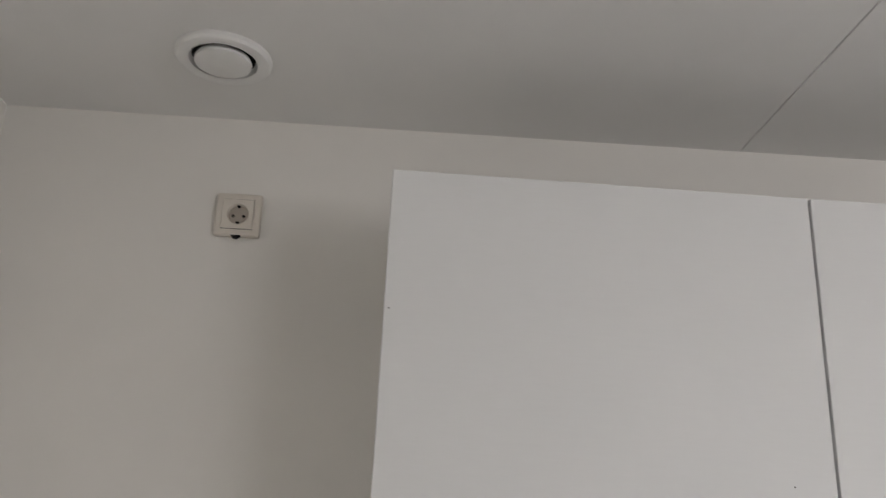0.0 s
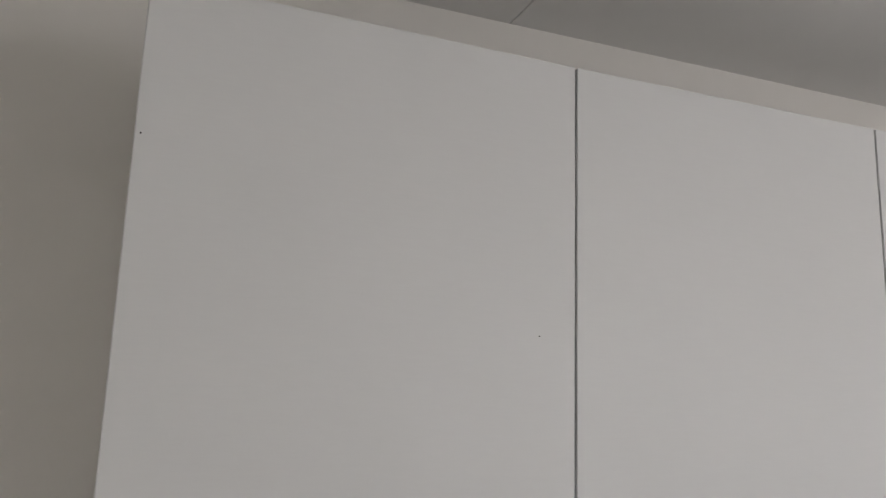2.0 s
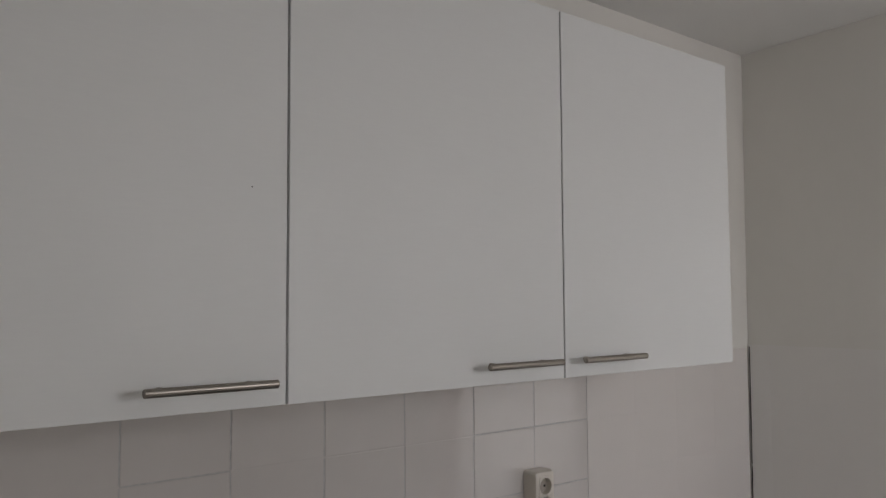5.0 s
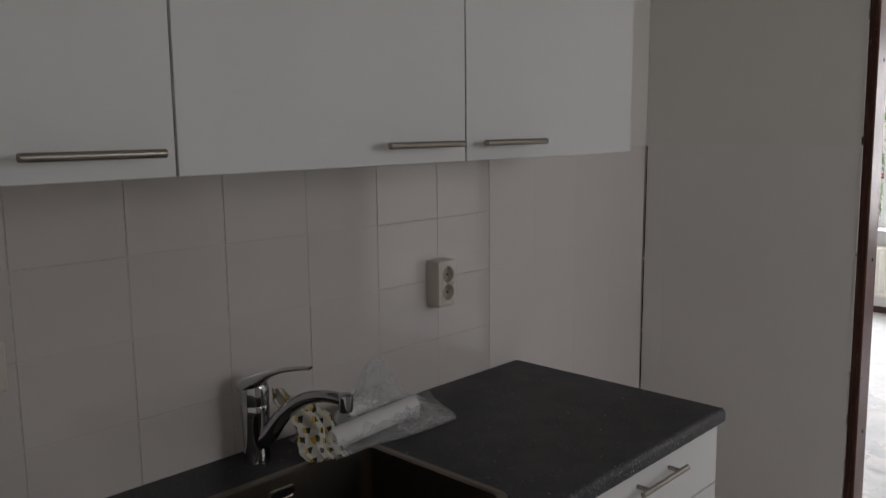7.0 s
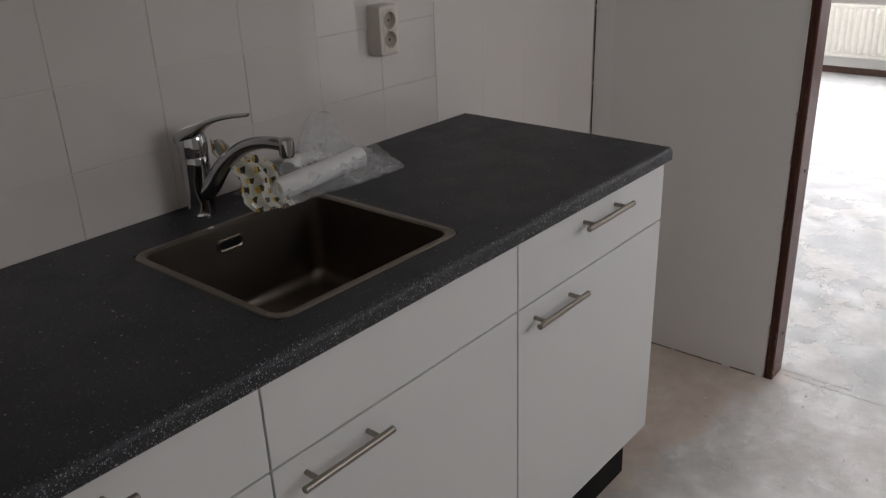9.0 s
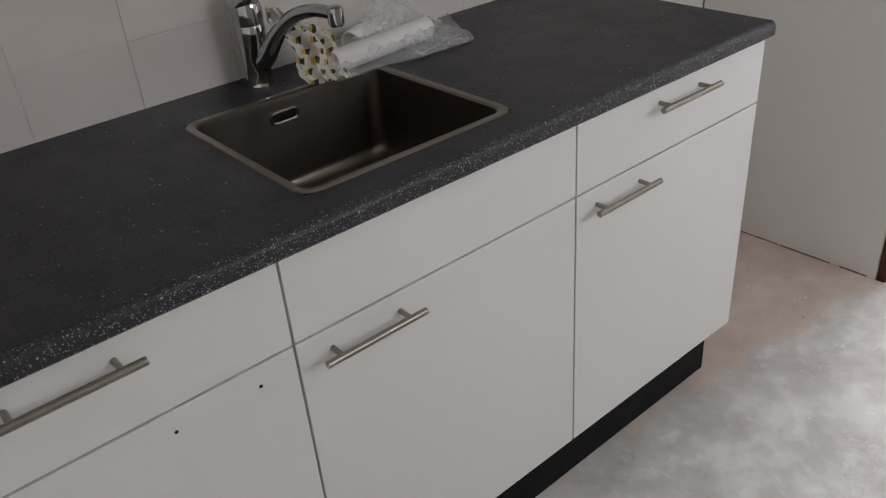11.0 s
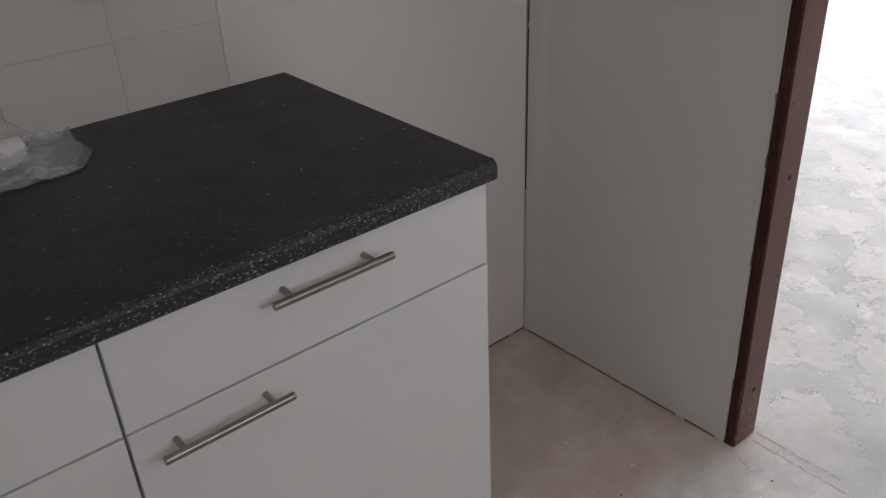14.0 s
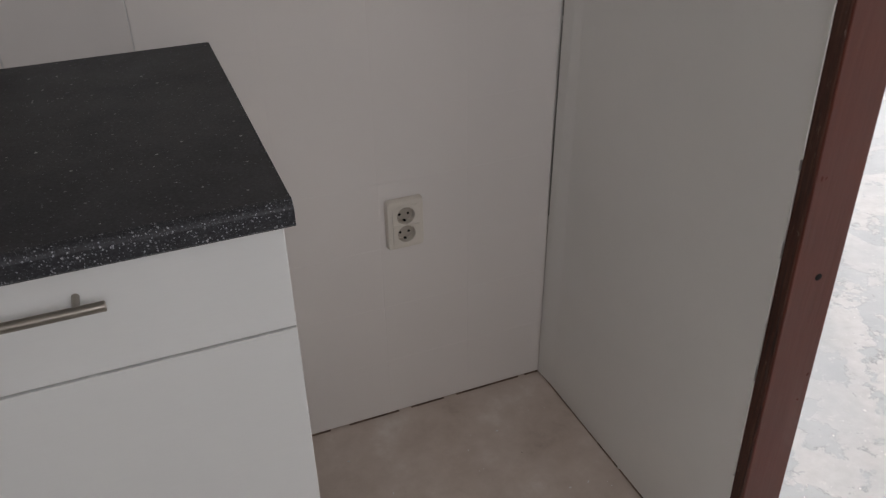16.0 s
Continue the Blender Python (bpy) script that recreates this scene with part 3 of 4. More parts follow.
def mark(parent, x, y, z, size, name="screw_hole", label="small dark screw hole"):
    return part(name, turned((x, y, z), [(size, -0.0005), (size, 0.0004), (size * 0.4, 0.0006)], 10, "y"), DARK, parent, label)


# ---- wall cabinets ----
UP_LOW, UP_HIGH, UP_FRONT = 1.543, 2.259, -0.355


def wall_cabinet(x1, bar0, bar1, note, skew=0.0):
    """One unit of the row; skew lifts and widens its outer upper corner where it was hung askew."""
    x0 = x1 - 0.6
    ob = thing("wall_cabinet", (x0 + 0.3, -0.17, UP_LOW), f"white laminate wall cabinet, closed, {note}", "cabinet", "wall cabinets over the worktop")
    body = bmesh.new()
    for a, b in ((x0 + 0.001, x0 + 0.018), (x1 - 0.018, x1 - 0.001)):
        box(a, b, UP_FRONT + 0.0215, 0.0, UP_LOW + 0.003, UP_HIGH - 0.001, 0.0008, 1, body)
    for a, b in ((UP_LOW + 0.003, UP_LOW + 0.021), (UP_HIGH - 0.019, UP_HIGH - 0.001)):
        box(x0 + 0.018, x1 - 0.018, UP_FRONT + 0.022, 0.0, a, b, 0, 1, body)
    box(x0 + 0.018, x1 - 0.018, -0.012, -0.004, UP_LOW + 0.021, UP_HIGH - 0.019, 0, 1, body)
    front = box(x0 + 0.002, x1 - 0.002, UP_FRONT, UP_FRONT + 0.018, UP_LOW, UP_HIGH, 0.0012)
    for v in (*body.verts, *front.verts):
        out = (x1 - v.co.x) / 0.6
        v.co.z += skew * out * (v.co.z - UP_LOW) / (UP_HIGH - UP_LOW)
        v.co.x -= 0.7 * skew * out
    part("body", body, CARCASS, ob)
    door = part("door", front, WHITE, ob, "flat white laminate door")
    handle(door, bar0, bar1, UP_FRONT, 1.577)
    return ob, door


_, door_a = wall_cabinet(-1.2, -1.419, -1.231, "handle at its lower edge", 0.006)
_, door_b = wall_cabinet(-0.6, -0.826, -0.638, "in the middle of the row")
wall_cabinet(0.0, -0.575, -0.383, "at the end of the row")
mark(door_a, -1.258, UP_FRONT, 1.854, 0.0011, "speck", "tiny dark speck")
mark(door_a, -1.7955, UP_FRONT, 2.062, 0.0011, "chip", "tiny chip on the door edge")

# ---- base cabinets ----
TOP, FRONT, GAP, BOTTOM = 0.953, -0.605, 0.774, 0.179


def base_cabinet(x1, note, drawer_bar=None, door_bar=None, holes=()):
    x0 = round(x1, 1) - 0.6
    ob = thing("base_cabinet", (x0 + 0.3, -0.3, BOTTOM), f"white laminate base cabinet, closed, {note}", "cabinet", "base cabinets under the worktop")
    body = bmesh.new()
    for a, b in ((x0 + 0.001, x0 + 0.017), (x1 - 0.017, x1 - 0.001)):
        box(a, b, FRONT + 0.034, -0.02, BOTTOM + 0.002, 0.919, 0.0008, 1, body)
    box(x0 + 0.017, x1 - 0.017, FRONT + 0.0345, -0.02, BOTTOM + 0.002, BOTTOM + 0.018, 0, 1, body)
    box(x0 + 0.017, x1 - 0.017, -0.03, -0.022, BOTTOM + 0.018, 0.919, 0, 1, body)
    box(x0 + 0.017, x1 - 0.017, FRONT + 0.035, FRONT + 0.10, GAP - 0.012, GAP + 0.006, 0, 1, body)
    part("body", body, CARCASS, ob)
    drawer = part("drawer_front", box(x0 + 0.002, x1 - 0.002, FRONT, FRONT + 0.018, GAP + 0.002, 0.9175, 0.0012), WHITE, ob, "flat white drawer front")
    door = part("door", box(x0 + 0.002, x1 - 0.002, FRONT, FRONT + 0.018, BOTTOM, GAP - 0.002, 0.0012), WHITE, ob, "flat white laminate door")
    if drawer_bar:
        handle(drawer, *drawer_bar, FRONT, 0.883)
    if door_bar:
        handle(door, *door_bar, FRONT, 0.737)
    for x in holes:
        mark(door, x, FRONT, 0.737, 0.003)
    return ob


base_cabinet(-1.2, "door without handle, two screw holes", (-1.592, -1.404), None, (-1.262, -1.390))
base_cabinet(-0.6, "blind panel over door, under sink", None, (-1.170, -0.982))
base_cabinet(-0.004, "drawer over door, at row end", (-0.395, -0.207), (-0.571, -0.386))

plinth = thing("plinth", (-0.9, -0.54, 0), "black kick board under the base cabinets", "plinth")
part("front_board", box(-1.8, -0.012, -0.548, -0.532, 0.001, BOTTOM + 0.0015, 0.001, 1), BLACK, plinth)
part("side_board", box(-0.028, -0.0125, -0.5315, -0.02, 0.001, BOTTOM + 0.0015), BLACK, plinth)

# ---- worktop with the sink cut-out ----
SX0, SX1, SY0, SY1 = -1.111, -0.684, -0.544, -0.139      # the sink's rim
EDGE_Y, LOW = -0.618, 0.9195


def worktop_profile(y0, y1, x):
    """The cross-section between two depths; a front end has its rounded nose."""
    out = []
    if y0 <= EDGE_Y + 1e-6:
        out += [Vector((x, y0 + 0.004, LOW)), Vector((x, y0, LOW + 0.004)), Vector((x, y0, TOP - 0.013))]
        for k in range(1, 7):
            a = radians(90 * k / 6)
            out.append(Vector((x, y0 + 0.013 * (1 - math.cos(a)), TOP - 0.013 + 0.013 * math.sin(a))))
    else:
        out += [Vector((x, y0, LOW)), Vector((x, y0, TOP))]
    return out + [Vector((x, y1, TOP)), Vector((x, y1, LOW))]


def worktop_piece(bm, x0, x1, y0, y1):
    return loft([worktop_profile(y0, y1, x0), worktop_profile(y0, y1, x1)], bm=bm)


worktop = thing("worktop", (-0.9, -0.3, LOW), "dark grey speckled laminate worktop with rounded front edge", "worktop")
NOSE_Y = EDGE_Y + 0.015
part("front_edge", worktop_piece(bmesh.new(), -1.82, 0.006, EDGE_Y, NOSE_Y), NOSE, worktop, "rounded front edge of the same laminate, chips denser than on the sheen-veiled top")
top_bm = bmesh.new()
worktop_piece(top_bm, -1.82, SX0 + 0.006, NOSE_Y, -0.0005)
worktop_piece(top_bm, SX1 - 0.006, 0.003, NOSE_Y, -0.0005)
worktop_piece(top_bm, SX0 + 0.006, SX1 - 0.006, NOSE_Y, SY0 + 0.006)
worktop_piece(top_bm, SX0 + 0.006, SX1 - 0.006, SY1 - 0.006, -0.0005)
part("slab", top_bm, WORKTOP, worktop)
part("end_strip", box(0.0032, 0.006, NOSE_Y + 0.0003, -0.0005, LOW + 0.0005, TOP - 0.0004, 0.0006, 1), NOSE, worktop, "glued edge strip on the open end")

# ---- sink ----
sink = thing("sink", (-0.898, -0.35, TOP), "brushed stainless steel sink set into the worktop", "sink")
IN = 0.017
rim_bm = loft([rounded(SX0, SX1, SY0, SY1, TOP + 0.0006, 0.034), rounded(SX0 + 0.002, SX1 - 0.002, SY0 + 0.002, SY1 - 0.002, TOP + 0.0024, 0.033),
               rounded(SX0 + IN - 0.004, SX1 - IN + 0.004, SY0 + IN - 0.004, SY1 - IN + 0.004, TOP + 0.0022, 0.026),
               rounded(SX0 + IN, SX1 - IN, SY0 + IN, SY1 - IN, TOP - 0.001, 0.024)], caps=False)
part("rim", rim_bm, INOX, sink, "flat satin steel rim", True)
bowl_rings = [rounded(SX0 + IN, SX1 - IN, SY0 + IN, SY1 - IN, TOP - 0.001, 0.024), rounded(SX0 + IN + 0.001, SX1 - IN - 0.001, SY0 + IN + 0.001, SY1 - IN - 0.001, TOP - 0.012, 0.024),
              rounded(SX0 + IN + 0.005, SX1 - IN - 0.005, SY0 + IN + 0.005, SY1 - IN - 0.005, TOP - 0.158, 0.028)]
for k in range(1, 6):
    a = radians(90 * k / 5)
    d = IN + 0.005 + 0.026 * (1 - math.cos(a))
    bowl_rings.append(rounded(SX0 + d, SX1 - d, SY0 + d, SY1 - d, TOP - 0.158 - 0.026 * math.sin(a), 0.028))
bowl_bm = loft(bowl_rings, caps=False)
bowl_bm.faces.new(bowl_bm.verts[len(bowl_bm.verts) - len(bowl_rings[0]):])
part("bowl", bowl_bm, INOX, sink, "", True)


def slot_ring(x0, x1, z0, z1, y, radius):
    return [Vector((p.x, y, p.y)) for p in rounded(x0, x1, z0, z1, 0, radius)]


SLOT_Y = SY1 - IN - 0.004
over_bm = loft([slot_ring(-0.944, -0.884, 0.904, 0.929, SLOT_Y + 0.004, 0.009), slot_ring(-0.944, -0.884, 0.904, 0.929, SLOT_Y - 0.0003, 0.009),
                slot_ring(-0.942, -0.886, 0.906, 0.927, SLOT_Y - 0.0008, 0.008), slot_ring(-0.939, -0.889, 0.909, 0.924, SLOT_Y + 0.001, 0.008)], caps=False)
overflow = part("overflow", over_bm, INOX, sink, "oval overflow slot", True)
part("overflow_opening", loft([slot_ring(-0.9385, -0.8895, 0.9095, 0.9235, SLOT_Y - 0.0008, 0.007), slot_ring(-0.9385, -0.8895, 0.9095, 0.9235, SLOT_Y + 0.001, 0.007)]), DARK, overflow)

# ---- mixer tap ----
TX, TY = -0.902, -0.062
tap = thing("mixer_tap", (TX, TY, TOP), "chrome single-lever kitchen mixer tap behind the sink", "tap")
part("body", turned((TX, TY, TOP), [(0.0262, 0.0), (0.0262, 0.003), (0.0254, 0.005), (0.0258, 0.03), (0.0268, 0.07), (0.0280, 0.1), (0.0285, 0.115), (0.0268, 0.1185)], 40), CHROME, tap, smooth=True)
part("collar", turned((TX, TY, TOP), [(0.0262, 0.1175), (0.0262, 0.1205), (0.0284, 0.1213), (0.0286, 0.135), (0.0285, 0.150), (0.0262, 0.158), (0.016, 0.164), (0.006, 0.166)], 40), CHROME, tap, smooth=True)
AIM = Vector((0.42, -0.907, 0)).normalized()
LEVER = ((-0.0285, 0.150, 0.010, 0.006), (-0.027, 0.152, 0.019, 0.013), (-0.018, 0.155, 0.0262, 0.0165), (0.0, 0.160, 0.0285, 0.0175), (0.016, 0.168, 0.0275, 0.015), (0.030, 0.1775, 0.0235, 0.0098),
         (0.048, 0.186, 0.018, 0.0062), (0.070, 0.193, 0.0145, 0.0046), (0.098, 0.198, 0.0125, 0.0038), (0.122, 0.2005, 0.011, 0.0032), (0.1245, 0.2005, 0.007, 0.0018))
side = AIM.cross(Vector((0, 0, 1)))
lever_path = smooth_path([Vector((TX, TY, TOP)) + AIM * r + Vector((0, 0, h)) for r, h, _, _ in LEVER], 3)
lever_size = smooth_path([Vector((w, h, 0)) for _, _, w, h in LEVER], 3)
rings = [[p + side * (size.x * math.cos(a)) + Vector((0, 0, size.y * math.sin(a))) for a in (2 * math.pi * j / 24 for j in range(24))] for p, size in zip(lever_path, lever_size)]
part("lever", loft(rings), CHROME, tap, smooth=True)
REACH = Vector((0.285, -0.958, 0)).normalized()
spout_path = smooth_path([Vector((TX, TY, TOP)) + REACH * r + Vector((0, 0, h)) for r, h in ((0.006, 0.040), (0.032, 0.060), (0.068, 0.105), (0.115, 0.142), (0.165, 0.157), (0.212, 0.156))], 6)
part("spout", tube(spout_path, [0.0195 - 0.0075 * min(1, 1.25 * i / (len(spout_path) - 1)) for i in range(len(spout_path))], 22), CHROME, tap, smooth=True)
tip = Vector((TX, TY, TOP)) + REACH * 0.214
part("aerator", turned(tip, [(0.010, 0.134), (0.0122, 0.1345), (0.0124, 0.1385), (0.0142, 0.139), (0.0146, 0.160), (0.0138, 0.1665), (0.010, 0.169), (0.004, 0.170)], 30), CHROME, tap, smooth=True)

# ---- sockets ----
def plate(x0, x1, z0, z1, cx, cz, radius, y, depth, bm):
    """A rectangular plate with a round hole and a cup behind it."""
    turns = {2 * math.pi * i / 40 for i in range(40)} | {math.atan2(z - cz, x - cx) % (2 * math.pi) for x in (x0, x1) for z in (z0, z1)}
    outer, inner = [], []
    for a in sorted(turns):
        c, s = math.cos(a), math.sin(a)
        reach = min(((x1 if c > 0 else x0) - cx) / c if abs(c) > 1e-9 else 9, ((z1 if s > 0 else z0) - cz) / s if abs(s) > 1e-9 else 9)
        outer.append(Vector((cx + reach * c, y, cz + reach * s)))
        inner.append((c, s))
    rings = [[p + Vector((0, 0.0017, 0)) for p in outer], outer]
    for r, d in ((radius + 0.0008, 0.0), (radius, 0.0008), (radius - 0.0012, depth), (0.003, depth)):
        rings.append([Vector((cx + r * c, y + d, cz + r * s)) for c, s in inner])
    return loft(rings, caps=False, bm=bm)


def outlet_fittings(parent, x, y, z, radius, earthed=True):
    """The shade-coloured disc, pin holes and earth clips at the bottom of a cup, whose floor lies at y."""
    part("outlet_floor", turned((x, y, z), [(radius - 0.0014, -0.0008), (radius - 0.0014, 0.0001), (0.003, 0.00015)], 28, "y"), CUP_SHADE, parent, "outlet floor disc with the cup's shade in its grey-brown colour")
    for dx in (-0.0095, 0.0095):
        part("pin_hole", turned((x + dx, y, z - 0.002), [(0.0030, -0.0002), (0.0030, 0.0006), (0.0012, 0.0008)], 10, "y"), DARK, parent)
    for dz in (-1, 1) if earthed else ():
        at = z + dz * (radius - 0.004)
        part("earth_clip", box(x - 0.0028, x + 0.0028, y - 0.006, y - 0.0002, at - 0.0016, at + 0.0016, 0.0005, 1), DARK, parent)


def flush_socket(x0, x1, z0, z1, centres, label):
    ob = thing("wall_socket", ((x0 + x1) / 2, 0, (z0 + z1) / 2), label, "socket")
    inset = 0.0125
    ring = lambda d, y, r: [Vector((p.x, y, p.y)) for p in rounded(x0 + d, x1 - d, z0 + d, z1 - d, 0, r)]
    part("frame", loft([ring(0, 0.0055, 0.004), ring(0, -0.006, 0.004), ring(0.003, -0.0085, 0.004), ring(inset - 0.0008, -0.0088, 0.002), ring(inset - 0.0008, -0.004, 0.002)], caps=False), CREAM, ob, smooth=True)
    count = len(centres)
    height = (z1 - z0 - 2 * inset) / count
    cover_bm = bmesh.new()
    for k, (x, z) in enumerate(sorted(centres, key=lambda c: c[1])):
        low = z0 + inset + k * height
        plate(x0 + inset, x1 - inset, low, low + height, x, z, 0.0195, -0.0105, 0.0085, cover_bm)
    cover = part("cover", cover_bm, CREAM, ob, "cover with round outlets")
    for z in (z0 + inset - 0.0008, z1 - inset):
        part("shadow_gap", box(x0 + inset, x1 - inset, -0.0094, -0.006, z, z + 0.0008), DARK, ob)
    for x, z in centres:
        outlet_fittings(cover, x, -0.0020, z, 0.0195)
    return ob


high_socket = flush_socket(-2.130, -2.048, 2.268, 2.349, [(-2.089, 2.309)], "cream single wall socket mounted high on the wall")
part("gasket", turned((-2.089, -0.004, 2.2715), [(0.0095, -0.001), (0.0095, 0.003)], 16, "y"), DARK, high_socket)
plug_socket = flush_socket(-1.412, -1.330, 1.190, 1.272, [(-1.371, 1.231)], "cream single wall socket on the tiles with a plug")
part("outlet_insert", turned((-1.371, -0.0108, 1.231), [(0.0205, -0.0001), (0.0205, 0.0012), (0.003, 0.0014)], 28, "y"), DARK, plug_socket, "dark round outlet insert")
part("plug", box(-1.381, -1.361, -0.034, -0.008, 1.212, 1.246, 0.003), WHITE_PLASTIC, plug_socket, "flat white plug")


def double_socket(x0, x1, z0, z1, outlets, depth, cup, label, earthed=True):
    """A raised case with two round outlets, one above the other."""
    mid = (x0 + x1) / 2
    ob = thing("surface_socket", (mid, 0, (z0 + z1) / 2), label, "socket")
    ring = lambda d, y: [Vector((p.x, y, p.y)) for p in rounded(x0 + d, x1 - d, z0 + d, z1 - d, 0, 0.008)]
    part("case", loft([ring(0, 0.0), ring(0.0004, 0.0075 - depth), ring(0.003, 0.002 - depth), ring(0.009, -depth), ring(0.012, -depth), ring(0.012, 0.0055 - depth)], caps=False), CREAM, ob, smooth=True)
    half = (z0 + z1) / 2
    cover_bm = bmesh.new()
    for low, high, z in ((z0 + 0.0125, half - 0.0005, outlets[0]), (half + 0.0005, z1 - 0.0125, outlets[1])):
        plate(x0 + 0.0125, x1 - 0.0125, low, high, mid, z, 0.0195, -depth - 0.001, cup, cover_bm)
    cover = part("cover", cover_bm, CREAM, ob, "cover with two round outlets")
    for z in outlets:
        outlet_fittings(cover, mid, cup - depth - 0.001, z, 0.0195, earthed)
    return ob


double_socket(-0.353, -0.286, 1.166, 1.2835, (1.2028, 1.2472), 0.041, 0.014, "cream surface-mounted double wall socket on the tiles", False)
double_socket(0.299, 0.382, 0.465, 0.581, (0.5015, 0.5445), 0.0150, 0.0145, "cream double wall socket low beside the worktop")

# ---- ventilation valve in the ceiling ----
valve = thing("ceiling_vent", (-2.097, -0.222, CEIL), "round white plastic ventilation valve in the ceiling", "vent")


def hanging(profile):
    return turned((-2.097, -0.222, CEIL), [(r, -d) for r, d in profile], 48)


part("collar", loft([ring_at((-2.097, -0.222, CEIL - d), (0, 0, 1), r, 48) for r, d in ((0.079, 0.0), (0.079, 0.006), (0.075, 0.011), (0.066, 0.013), (0.056, 0.010), (0.050, -0.004))], caps=False), WHITE_PLASTIC, valve, smooth=True)
part("disc", loft([ring_at((-2.097, -0.222, CEIL - d), (0, 0, 1), r, 48) for r, d in ((0.02, 0.0), (0.044, 0.004), (0.047, 0.010), (0.046, 0.014), (0.040, 0.016))]), WHITE_PLASTIC, valve, smooth=True)
part("throat", loft([ring_at((-2.097, -0.222, CEIL - d), (0, 0, 1), r, 32) for r, d in ((0.052, 0.0012), (0.052, 0.0004))]), DARK, valve)

# ---- packaging left on the worktop ----
def crumpled(nu, nv, place, seed, rough, flat=None):
    """A creased sheet: place(u, v) gives its smooth shape."""
    grid = []
    for j in range(nv + 1):
        row = []
        for i in range(nu + 1):
            u, v = i / nu, j / nv
            p = Vector(place(u, v))
            q = Vector((u * 9 + seed, v * 7, seed * 3.1))
            ridge = abs(noise.noise(q)) * 1.6 - 0.4 + 0.5 * abs(noise.noise(q * 2.7))
            p += Vector((noise.noise(q * 1.3 + Vector((9, 0, 0))) * rough * 0.6, noise.noise(q * 1.3 + Vector((0, 9, 0))) * rough * 0.6, ridge * rough))
            p.z = max(p.z, TOP + 0.0015)
            row.append(p)
        grid.append(row)
    bm = loft(grid, close=False)
    uv = bm.loops.layers.uv.new("UVMap")
    bm.verts.index_update()
    for face in bm.faces:
        for loop in face.loops:
            k = loop.vert.index
            p = Vector((flat or place)((k % (nu + 1)) / nu, (k // (nu + 1)) / nv))
            loop[uv].uv = (p.x / 0.025, (0.84 * p.z + 0.55 * p.y) / 0.0225)
    return bm


def printed_film():
    """White film printed all over with small black plates and yellow blocks."""
    n = Nodes("printed_film")
    place = n.add("ShaderNodeMapping", Vector=n.coord.outputs["UV"], Scale=(1.0, 1.0, 1.0), Rotation=(0, 0, 0.3)).outputs[0]

    def blocks(offset, half_u, half_v):
        moved = n.add("ShaderNodeVectorMath")
        moved.operation = "ADD"
        n.put(moved, 0, place)
        moved.inputs[1].default_value = offset
        split = n.add("ShaderNodeSeparateXYZ", Vector=moved.outputs[0])
        row = n.add("ShaderNodeMath")
        row.operation = "FLOOR"
        n.put(row, 0, split.outputs[1])
        half = n.add("ShaderNodeMath")
        half.operation = "MULTIPLY_ADD"
        n.put(half, 0, row.outputs[0])
        half.inputs[1].default_value = 0.5
        n.put(half, 2, split.outputs[0])
        result = None
        for source, limit in ((half.outputs[0], half_u), (split.outputs[1], half_v)):
            fract = n.add("ShaderNodeMath")
            fract.operation = "FRACT"
            n.put(fract, 0, source)
            centred = n.add("ShaderNodeMath")
            centred.operation = "SUBTRACT"
            n.put(centred, 0, fract.outputs[0])
            centred.inputs[1].default_value = 0.5
            size = n.add("ShaderNodeMath")
            size.operation = "ABSOLUTE"
            n.put(size, 0, centred.outputs[0])
            inside = n.add("ShaderNodeMath")
            inside.operation = "LESS_THAN"
            n.put(inside, 0, size.outputs[0])
            inside.inputs[1].default_value = limit
            if result is None:
                result = inside.outputs[0]
            else:
                both = n.add("ShaderNodeMath")
                both.operation = "MULTIPLY"
                n.put(both, 0, result)
                n.put(both, 1, inside.outputs[0])
                result = both.outputs[0]
        return result

    white = n.ramp(n.noise(40), (0.3, (0.46, 0.45, 0.39)), (0.7, (0.62, 0.61, 0.55)))
    yellow = n.mix(blocks((0.27, 0.05, 0), 0.13, 0.3), white, (0.52, 0.34, 0.045))
    n.set(Base_Color=n.mix(blocks((0, 0, 0), 0.16, 0.27), yellow, (0.03, 0.024, 0.014)), Roughness=0.3)
    return n.mat


PRINT = printed_film()
bag = thing("plastic_bag", (-0.62, -0.11, TOP), "crumpled clear plastic bag with yellow and black print on worktop", "plastic bag")


def bag_front(u):
    """The bag's open front edge, swelling towards its far corner."""
    rise = min(1.0, max(0.0, (u - 0.2) / 0.5))
    return -0.184 - 0.020 * rise * rise * (3 - 2 * rise) + 0.075 * max(0.0, (u - 0.86) / 0.14) ** 2


def lying(u, v):
    """The lower sheet, flat on the worktop."""
    x = -0.80 + 0.375 * u - 0.02 * v * u
    front, back = bag_front(u), -0.03 + 0.01 * math.sin(9 * u)
    return (x, front + (back - front) * v, TOP + 0.003 + 0.004 * math.sin(u * 14) * v)


def risen(u, v):
    """The upper sheet, arched over the roll and pinched up into a peak at the wall."""
    x = -0.80 + 0.362 * u
    front, back = bag_front(u) + 0.004, -0.014
    arch = math.sin(math.pi * min(1, v * 1.15)) ** 0.7 * (0.055 - 0.034 * u)
    peak = 0.118 * math.exp(-((u - 0.68 + 0.1 * v) / 0.17) ** 2 - ((v - 0.78) / 0.22) ** 2)
    return (x, front + (back - front) * v, TOP + 0.004 + arch + peak)


